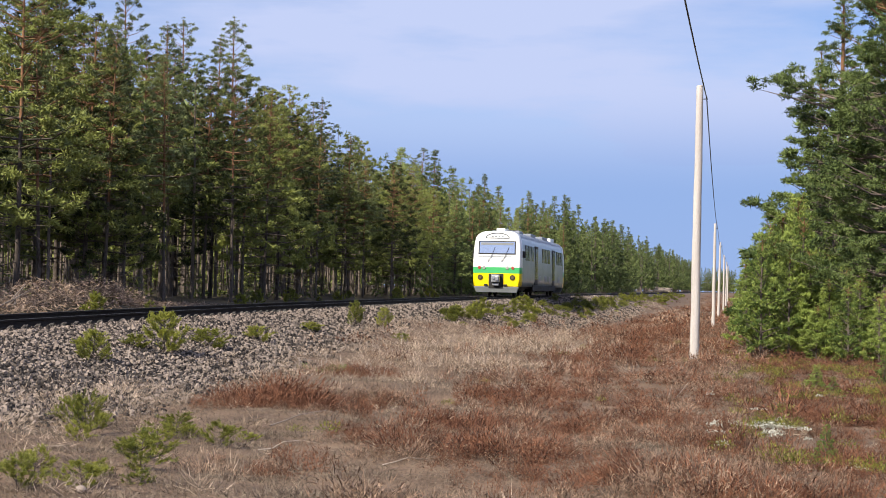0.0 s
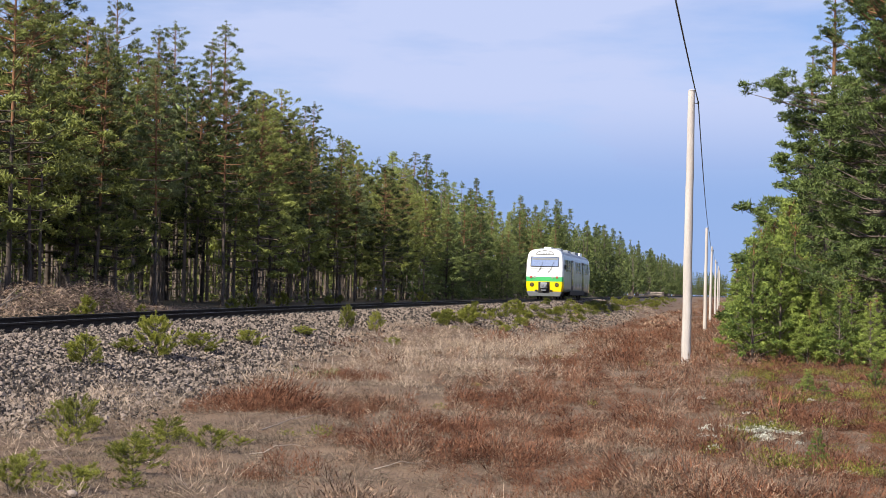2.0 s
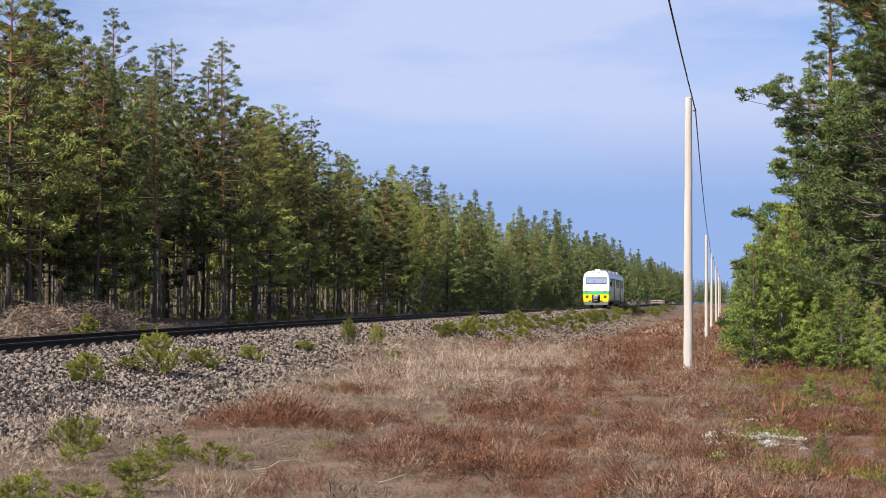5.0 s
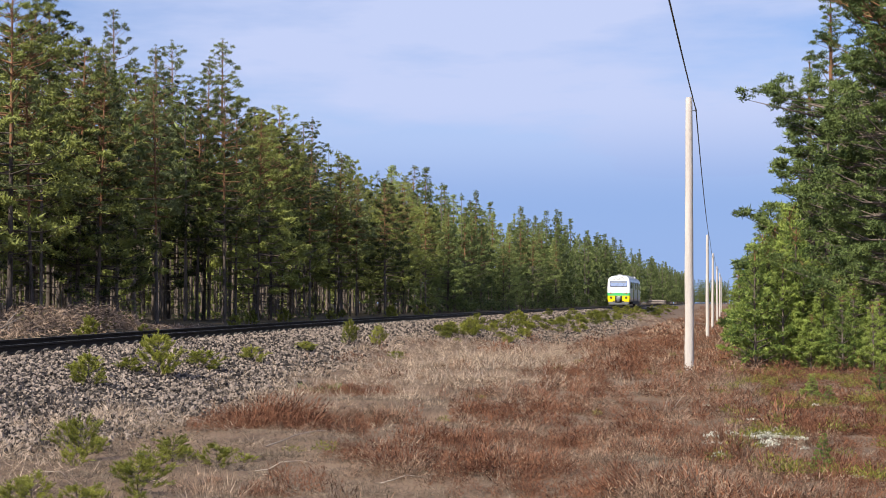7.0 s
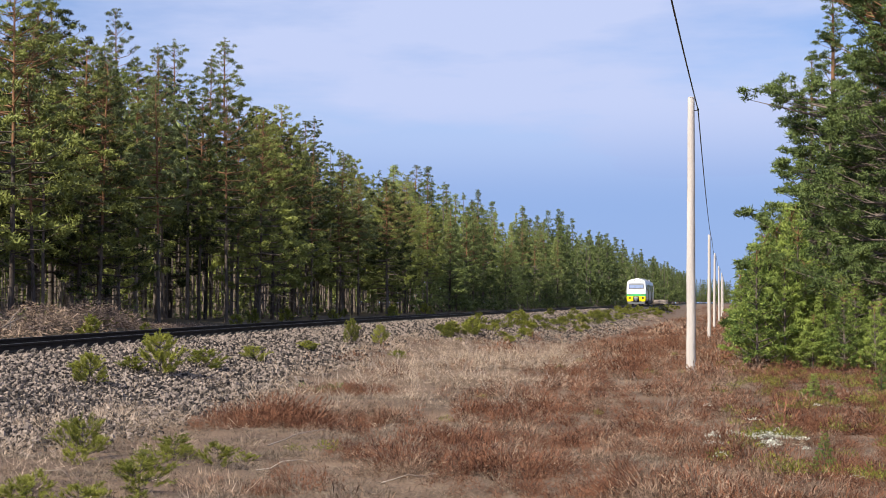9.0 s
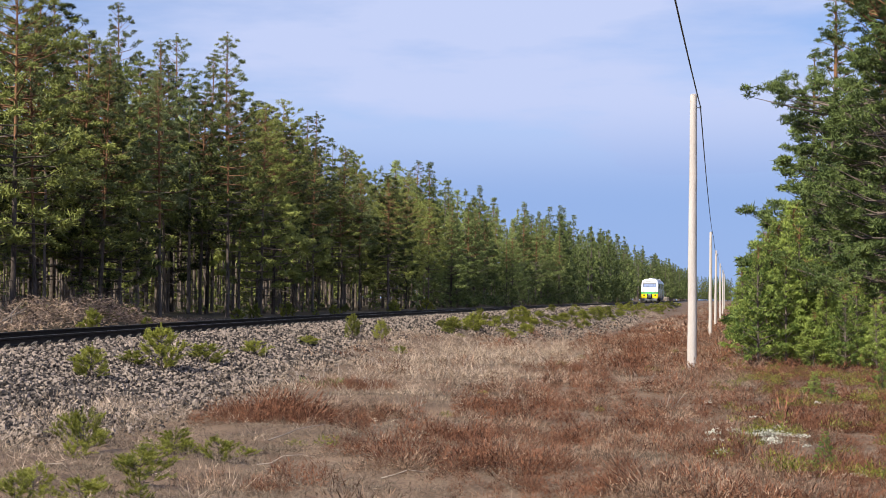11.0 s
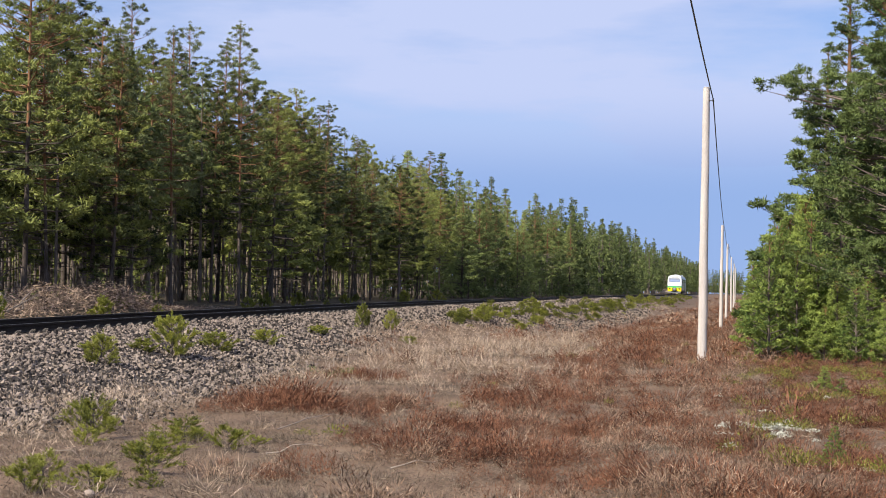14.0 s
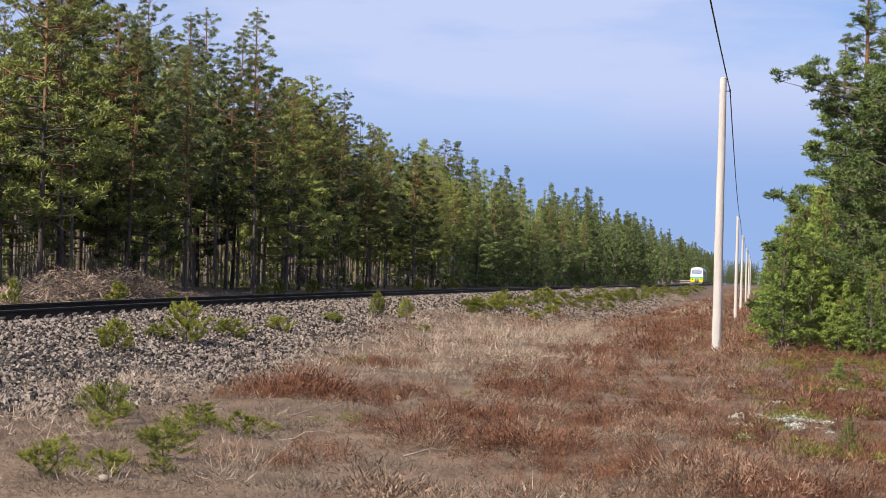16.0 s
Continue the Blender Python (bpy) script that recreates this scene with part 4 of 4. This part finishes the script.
    for y in np.arange(45, 130, 2.6):
        spots[int(rng.integers(0, 3))].append((rng.uniform(0.7, 2.0) + 0.003 * (y - 45), y, rng.uniform(0.8, 1.3), rng.uniform(0.95, 1.2)))
    for proto, s in zip(young, spots):
        place(proto, s, rng)


build_right_side()


# ---- bushes on the embankment ----
def build_bushes():
    rng = np.random.default_rng(61)
    kinds = [make_tree("pine_sapling", "low spreading green pine sapling on gravel", "pine sapling", "saplings on the embankment", sapling_arrays(s, 1.0, 0.6, 7, 6, 6, 52, 0.07, 0.0105), 1.0, M_SAPLING, 0.95) for s in (71, 72)]
    kinds += [make_tree("pine_sapling", "small ragged green pine sapling beside the track", "pine sapling", "saplings on the embankment", sapling_arrays(s, 1.0, 0.7, 6, 5, 6, 26, 0.1, 0.028), 1.0, M_SAPLING, 0.95) for s in (73, 74)]
    kinds += [make_tree("pine_sapling", "ragged thin-limbed pine sapling in dry grass", "pine sapling", "saplings on the embankment", sapling_arrays(s, 1.0, 0.75, 6, 5, 6, 46, 0.08, 0.009, 0.9), 1.0, M_SAPLING, 0.95) for s in (75, 76)]
    spots = [[] for _ in kinds]
    for s in SAPLINGS:
        spots[int(rng.integers(0, 2)) + (4 if s[1] < 20 else 0)].append(s)
    y = 58.0
    while y < 330:
        spots[int(rng.integers(2, 4))].append((-10.7 + rng.normal(0, 0.5), y, rng.uniform(0.35, 0.75), rng.uniform(0.5, 1.0)))
        if y < 250:
            spots[int(rng.integers(2, 4))].append((-10.2 + rng.normal(0, 0.6), y + 0.5, rng.uniform(0.35, 0.65), rng.uniform(0.4, 0.75)))
        y += rng.uniform(0.8, 2.1) * (1 if y < 150 else 1.8)
    for y in np.arange(30, 110, 4.5):
        spots[int(rng.integers(2, 4))].append((-18.4 + rng.normal(0, 0.5), y + rng.normal(0, 1.2), rng.uniform(0.3, 0.7), rng.uniform(0.8, 1.3)))
    for proto, s in zip(kinds, spots):
        place(proto, s, rng)


SAPLINGS = [(-10.14, 28.25, 0.84, 0.92), (-10.06, 30.56, 0.8, 0.52), (-10.58, 27.99, 0.55, 0.55), (-10.12, 24.88, 0.66, 0.83), (-10.19, 34.24, 0.67, 0.55), (-10.52, 40.02, 0.65, 0.44),
             (-10.35, 44.13, 0.5, 1.5), (-10.11, 46.9, 0.5, 1.3), (-8.74, 42.84, 0.5, 0.5), (-6.64, 16.16, 0.42, 1.15), (-7.4, 17.6, 0.36, 1.0), (-6.9, 17.1, 0.3, 0.9), (-6.5, 15.6, 0.28, 0.8), (-5.03, 13.5, 0.5, 0.7), (-5.4, 14.4, 0.36, 0.6), (-5.6, 15.4, 0.42, 0.55), (-6.01, 17.15, 0.5, 0.55), (-5.7, 16.3, 0.34, 0.6),
             (-5.44, 11.91, 0.4, 0.7), (-4.95, 12.0, 0.42, 0.6), (-5.63, 12.65, 0.36, 0.7), (-5.2, 12.9, 0.3, 0.6), (-4.7, 12.6, 0.26, 0.6), (-5.08, 15.87, 0.41, 0.69), (-5.68, 16.58, 0.33, 0.55), (-5.08, 16.82, 0.27, 0.55)]
build_bushes()


# ---- heath plants, dry grass and stones ----
def build_stuff():
    rng = np.random.default_rng(91)

    def field(n, x0, x1, y0, y1, power=2.0):
        """Random places, denser close to the path's viewpoint."""
        u = rng.uniform(0, 1, n)
        y = y0 * (y1 / y0) ** (u ** power if power != 1 else u)
        return rng.uniform(x0, x1, n), y

    def rest(x, y, size):
        return np.column_stack([x, y, ground_z(x, y), size])

    def grassy(x, y):
        """Where dry grass takes over from heather, 0 to 1."""
        line = np.interp(y, [11, 20, 28, 36, 46, 60, 110, 250], [-2.0, -3.1, -4.2, -3.6, -3.4, -5.6, -6.6, -6.4])
        g = smoothstep(0.7, -0.9, x - line + 0.8 * lumps(x, y, 1.2, 4) + 0.4 * lumps(x, y, 0.45, 8))
        for cx, cy, rx, ry in ((-5.7, 21.8, 1.15, 2.0), (-6.5, 28.2, 0.7, 1.0), (-3.6, 17.0, 0.7, 0.6), (-4.2, 14.2, 0.6, 0.6)):
            g = g * (1 - 1.1 * np.exp(-((x - cx) / rx) ** 4 - ((y - cy) / ry) ** 4))
        bare = np.exp(-((x - 0.42) / 0.35) ** 4 - ((y - 19.3) / 1.1) ** 4)
        g = np.maximum(g, bare)
        patch = 0.85 * smoothstep(0.25, 0.6, lumps(x, y, 0.8, 12) + 0.3 * lumps(x, y, 0.3, 2))
        return np.clip(np.maximum(g, patch), 0, 1) * (1 - 0.14 * smoothstep(24, 30, y))

    def in_sight(x, y):
        return (x > -2.5 - 0.42 * y) & (x < 1.5 + 0.12 * y)
    # heather: domed tufts of fine twigs
    fine = [cushion(rng, 215, 0.17, 0.19, 0.044, 0.0052, 0.25) for _ in range(6)]
    twig = [cushion(rng, 150, 0.18, 0.18, 0.048, 0.007, 0.2) for _ in range(6)]
    coarse = [cushion(rng, 84, 0.24, 0.2, 0.07, 0.011, 0.2) for _ in range(6)]
    broad = [cushion(rng, 26, 0.5, 0.16, 0.16, 0.045, 0.1) for _ in range(4)]
    for shapes, n, y0, y1, grow in ((fine, 3900, 11, 21, 1.0), (twig, 3500, 20.5, 38, 1.05), (coarse, 4600, 36, 115, 1.2), (broad, 2000, 105, 420, 1.2)):
        x, y = field(n, -8 if y0 < 36 else -9.8, 6.5 if y0 < 100 else 1.0, y0, y1, 1)
        if y0 < 15:
            for cx, cy, rx, ry, m in ((-6.3, 21.4, 0.5, 0.8, 70), (-5.6, 22.0, 0.5, 0.9, 80), (-4.9, 22.3, 0.4, 0.8, 60), (-6.5, 28.2, 0.5, 0.6, 60), (-3.4, 19.3, 0.4, 0.4, 20)):
                x, y = np.append(x, cx + rx * rng.normal(0, 0.6, m)), np.append(y, cy + ry * rng.normal(0, 0.6, m))
        keep = (rng.uniform(0, 1, len(x)) > grassy(x, y) * (np.arange(len(x)) < n)) & in_sight(x, y)
        x, y = x[keep], y[keep]
        s = rng.uniform(0.4, 1.3, len(x)) * (1 + 0.6 * lumps(x, y, 0.7, 6)) * grow
        pale = lumps(x, y, 0.9, 31) + 0.5 * lumps(x, y, 0.33, 37) + rng.normal(0, 0.3, len(x)) > 0.24 + 0.5 * smoothstep(0.0, 1.6, x)
        for name, mat, words, some in (("heather", M_HEATHER, "reddish-brown heather covering the open heath", ~pale), ("faded_heather", M_FADED, "faded greyish-brown heather among redder tufts", pale)):
            tagged(part(name, scatter(name, shapes, rest(x, y, s)[some], mat, rng, tilt=0.5, squash=0.35), None), words, "heather", kind="stuff")
    # trampled litter lying flat over the bare ground
    flat = [cushion(rng, 50, 0.27, 0.03, 0.05, 0.0042, 0.05) for _ in range(5)]
    x, y = field(8500, -9.5, 5, 11, 45, 1)
    keep = in_sight(x, y) & (x > gravel_edge(x, y) - 0.6) & (rng.uniform(0, 1, len(x)) < 0.4 + 0.6 * grassy(x, y))
    x, y = x[keep], y[keep]
    tagged(part("litter", scatter("litter", flat, rest(x, y, rng.uniform(0.6, 1.4, len(x))), M_DRYLEAF, rng, sink=0.0), None), "grey-brown flattened grass and twigs on the ground", "litter", kind="stuff")
    # dry grass
    tuft = [cushion(rng, 40, 0.22, 0.14, 0.14, 0.008, 0.2) for _ in range(5)]
    x, y = field(26000, -11.8, 6, 11, 200, 1)
    tall = np.exp(-((x + 6.6) / 2.9) ** 2 - ((y - 43) / 14) ** 2) + 0.5 * np.exp(-((x + 9.6) / 1.2) ** 2) * smoothstep(40, 60, y)
    chance = grassy(x, y) * smoothstep(-11.6, -9.0, x + 1.2 * smoothstep(46, 34, y) * -1) * (0.03 + 0.1 * smoothstep(0.2, 0.7, lumps(x, y, 0.8, 21)) + 1.5 * tall * smoothstep(-0.4, 0.25, lumps(x, y, 0.75, 44) + 0.5 * lumps(x, y, 0.3, 41))) + 0.004
    chance *= 1 - 0.85 * smoothstep(0.6, -0.6, x - gravel_edge(x, y)) * smoothstep(50, 62, y)
    chance += 0.8 * np.exp(-((x + 8.3) / 0.8) ** 2 - ((y - 21.5) / 2.2) ** 2)
    keep = (rng.uniform(0, 1, len(x)) < chance) & in_sight(x, y)
    x, y, tall = x[keep], y[keep], tall[keep]
    tagged(part("dry_grass", scatter("dry_grass", tuft, rest(x, y, rng.uniform(0.5, 1.2, len(x)) * (0.75 + 0.5 * tall) * (1 + 0.004 * y)), M_GRASS, rng, tilt=0.6), None), "pale withered grass at the embankment's foot", "grass", kind="stuff")
    # dead stalks standing up
    stalk = [blades(rng, 6, 0.2, 0.36, 0.013, 0.9) for _ in range(5)]
    x, y = field(3600, -11, 0, 24, 80, 1)
    keep = rng.uniform(0, 1, len(x)) < np.exp(-((x + 6.4) / 2.2) ** 2 - ((y - 43) / 12) ** 2) * smoothstep(-0.3, 0.5, lumps(x, y, 0.9, 61)) + 0.03
    x, y = x[keep], y[keep]
    tagged(part("dead_stalks", scatter("dead_stalks", stalk, rest(x, y, rng.uniform(0.6, 1.3, len(x))), M_TWIG, rng, tilt=0.35), None), "grey dead stalks standing in dry grass", "stalks", kind="stuff")
    # lingonberry and moss cushions
    leafy = [cushion(rng, 130, 0.2, 0.14, 0.035, 0.014) for _ in range(4)]
    x, y = field(2900, -5, 5.5, 14.5, 50, 1)
    keep = (lumps(x, y, 0.45, 15) > 0.28) & (rng.uniform(0, 1, len(x)) < 0.05 + 0.9 * smoothstep(-0.6, 1.0, x)) & (x < 1.5 + 0.12 * y)
    x, y = x[keep], y[keep]
    tagged(part("lingonberry", scatter("lingonberry", leafy, rest(x, y, rng.uniform(0.5, 1.1, len(x))), M_BERRY, rng, sink=-0.09), None), "yellow-green low shrubs among the heather", "shrubs", kind="stuff")
    # a low dark shrub at the foot of the slope
    x, y = -7.4 + rng.normal(0, 0.28, 16), 29.8 + rng.normal(0, 0.3, 16)
    tagged(part("low_shrub", scatter("low_shrub", leafy, rest(x, y, rng.uniform(0.7, 1.2, len(x))), M_NEEDLE_GREEN, rng), None), "low dark green shrub at the gravel slope's foot", "shrub")
    # pale lichen
    crumb = [cushion(rng, 60, 0.13, 0.06, 0.03, 0.022) for _ in range(3)]
    x, y = 0.4 + rng.normal(0, 0.1, 36), 19.5 + rng.normal(0, 0.5, 36)
    x, y = np.append(x, 0.02 + rng.normal(0, 0.1, 7)), np.append(y, 20.1 + rng.normal(0, 0.25, 7))
    x, y = np.append(x, rng.uniform(-0.4, 1.6, 9)), np.append(y, rng.uniform(15, 26, 9))
    tagged(part("lichen", scatter("lichen", crumb, np.column_stack([x, y, ground_z(x, y) + 0.1, rng.uniform(0.5, 1.0, len(x))]), M_LICHEN, rng), None), "whitish reindeer lichen between heather tufts", "lichen", kind="stuff")
    # crushed stone on the slope
    corner = np.array([(x, y, z) for x in (-1, 1) for y in (-1, 1) for z in (-1, 1)]) * 0.5
    quads = np.array([(0, 1, 3, 2), (4, 6, 7, 5), (0, 4, 5, 1), (2, 3, 7, 6), (1, 5, 7, 3), (0, 2, 6, 4)])
    rocks = []
    for _ in range(9):
        q = corner * rng.uniform(0.65, 1.15, (8, 3)) + rng.normal(0, 0.12, (8, 3))
        a, b = rng.uniform(0, 3, 2)
        rx = np.array([[1, 0, 0], [0, math.cos(a), -math.sin(a)], [0, math.sin(a), math.cos(a)]])
        ry = np.array([[math.cos(b), 0, math.sin(b)], [0, 1, 0], [-math.sin(b), 0, math.cos(b)]])
        rocks.append((q @ rx @ ry, quads))
    x, y = field(95000, -13.0, -6.6, 16, 165, 1)
    keep = rng.uniform(0, 1, len(x)) < smoothstep(0.9, -0.9, x - gravel_edge(x, y)) * (1 - 0.6 * smoothstep(0.3, 0.8, lumps(x, y, 1.3, 17)) * smoothstep(-11.4, -10.2, x))
    x, y = x[keep], y[keep]
    s = 0.014 + 0.03 * rng.uniform(0, 1, len(x)) ** 2.4 + 0.0004 * y
    tagged(part("ballast_stones", scatter("ballast_stones", rocks, np.column_stack([x, y, ground_z(x, y) + s * rng.uniform(-0.15, 0.8, len(x)), s]), M_STONE, rng, 0.3, 0.3, 0.0), None), "grey and pinkish crushed stone on the embankment", "gravel", kind="stuff")


build_stuff()


# ---- felled brush beyond the track ----
def build_brush():
    rng = np.random.default_rng(77)
    pieces = []
    for _ in range(11000):
        x, y = rng.normal(-20.0, 0.8), rng.uniform(36, 58)
        top = 0.7 * max(0, 1 - ((y - 47) / 8) ** 2) * max(0, 1 - ((x + 20.0) / 1.9) ** 2) * (1 + 0.35 * math.sin(y * 1.3))
        z = float(ground_z(x, y)) + top * rng.uniform(0, 1) ** 0.6
        a, e, L = rng.uniform(0, 6.28), rng.normal(0.05, 0.5), rng.uniform(0.06, 0.24)
        d = np.array([math.cos(a) * math.cos(e), math.sin(a) * math.cos(e), math.sin(e)]) * L
        p = np.array([x, y, z])
        pieces.append(tube([p, p + d], [0.01, 0.005], 3))
    tagged(part("brush_pile", mesh_of("brush_pile", *gather(pieces), M_BRUSH), None), "brown heap of felled branches beyond the track", "brush pile", kind="stuff")


build_brush()


# ---- fallen branches, sticks and a stone ----
def build_sticks():
    rng = np.random.default_rng(83)
    snag = []
    for _ in range(9):
        p = np.array([-19.3 + rng.normal(0, 0.2), 40.6 + rng.normal(0, 0.5), float(ground_z(-19.3, 40.6)) + 0.15])
        d = np.array([rng.normal(0, 0.3), rng.uniform(0.4, 1.4), rng.uniform(0.0, 0.6)])
        snag.append(tube([p, p + d * 0.5 + rng.normal(0, 0.08, 3), p + d + rng.normal(0, 0.1, 3)], [0.03, 0.02, 0.006], 5))
    tagged(part("fallen_branch", mesh_of("fallen_branch", *gather(snag), M_TWIG, smooth=True), None), "grey weathered fallen branch beside the brush heap", "branch")
    for x0, y0, x1, y1, rise in ((-5.15, 18.0, -4.75, 19.3, 0.14), (-4.6, 15.6, -4.1, 15.9, 0.1), (-3.2, 14.9, -2.6, 15.2, 0.05), (-6.3, 13.9, -5.7, 13.6, 0.12)):
        us = np.linspace(0, 1, 6)
        pts = [(x0 + (x1 - x0) * u + rng.normal(0, 0.02), y0 + (y1 - y0) * u, float(ground_z(x0, y0)) + 0.02 + rise * math.sin(u * 2.4) + rng.normal(0, 0.01)) for u in us]
        tagged(part("dead_stick", mesh_of("dead_stick", *tube(pts, 0.0075 * (1.2 - us), 5), M_TWIG, smooth=True), None), "pale dead stick lying in dry grass", "stick", "sticks on the ground")
    bm = bmesh.new()
    bmesh.ops.create_icosphere(bm, subdivisions=2, radius=0.045)
    for v in bm.verts:
        v.co *= 1 + 0.18 * noise.noise(v.co * 22)
        v.co.z *= 0.7
    ob = tagged(part("stone", bm, M_STONE), "pale rounded stone in the litter", "stone")
    ob.matrix_basis = pose(-4.85, 11.75, float(ground_z(-4.85, 11.75)) + 0.02)


build_sticks()


def build_log_pile():
    rng = np.random.default_rng(55)
    pile = tagged(new("log_pile"), "heap of cut logs at the forest edge", "log pile")
    pile.matrix_basis = pose(-19.5, 440, float(ground_z(-19.5, 440)))
    for row in range(3):
        for k in range(7 - row):
            r = rng.uniform(0.16, 0.24)
            p = np.array([0.2 * rng.normal() - 2.2, (k - 3 + row * 0.5) * 0.5, 0.22 + row * 0.4])
            v, f = tube([p, p + np.array([4.4, rng.normal(0, 0.08), rng.normal(0, 0.04)])], [r, r * 0.9], 9)
            part("log", mesh_of("log", v, f, M_TWIG if (k + row) % 3 else M_BARK, smooth=True), None, pile)


build_log_pile()


def motions():
    rows = []
    for t, y in ((0.0, 96.7), (1.5, 119.2), (4.0, 159.8), (7.0, 211.5), (9.0, 247.0), (12.5, 311.7), (16.0, 382.0)):
        rows.append((t, pose(TRACK, y, float(rail_z(y)))))
    walk(train, rows)


motions()
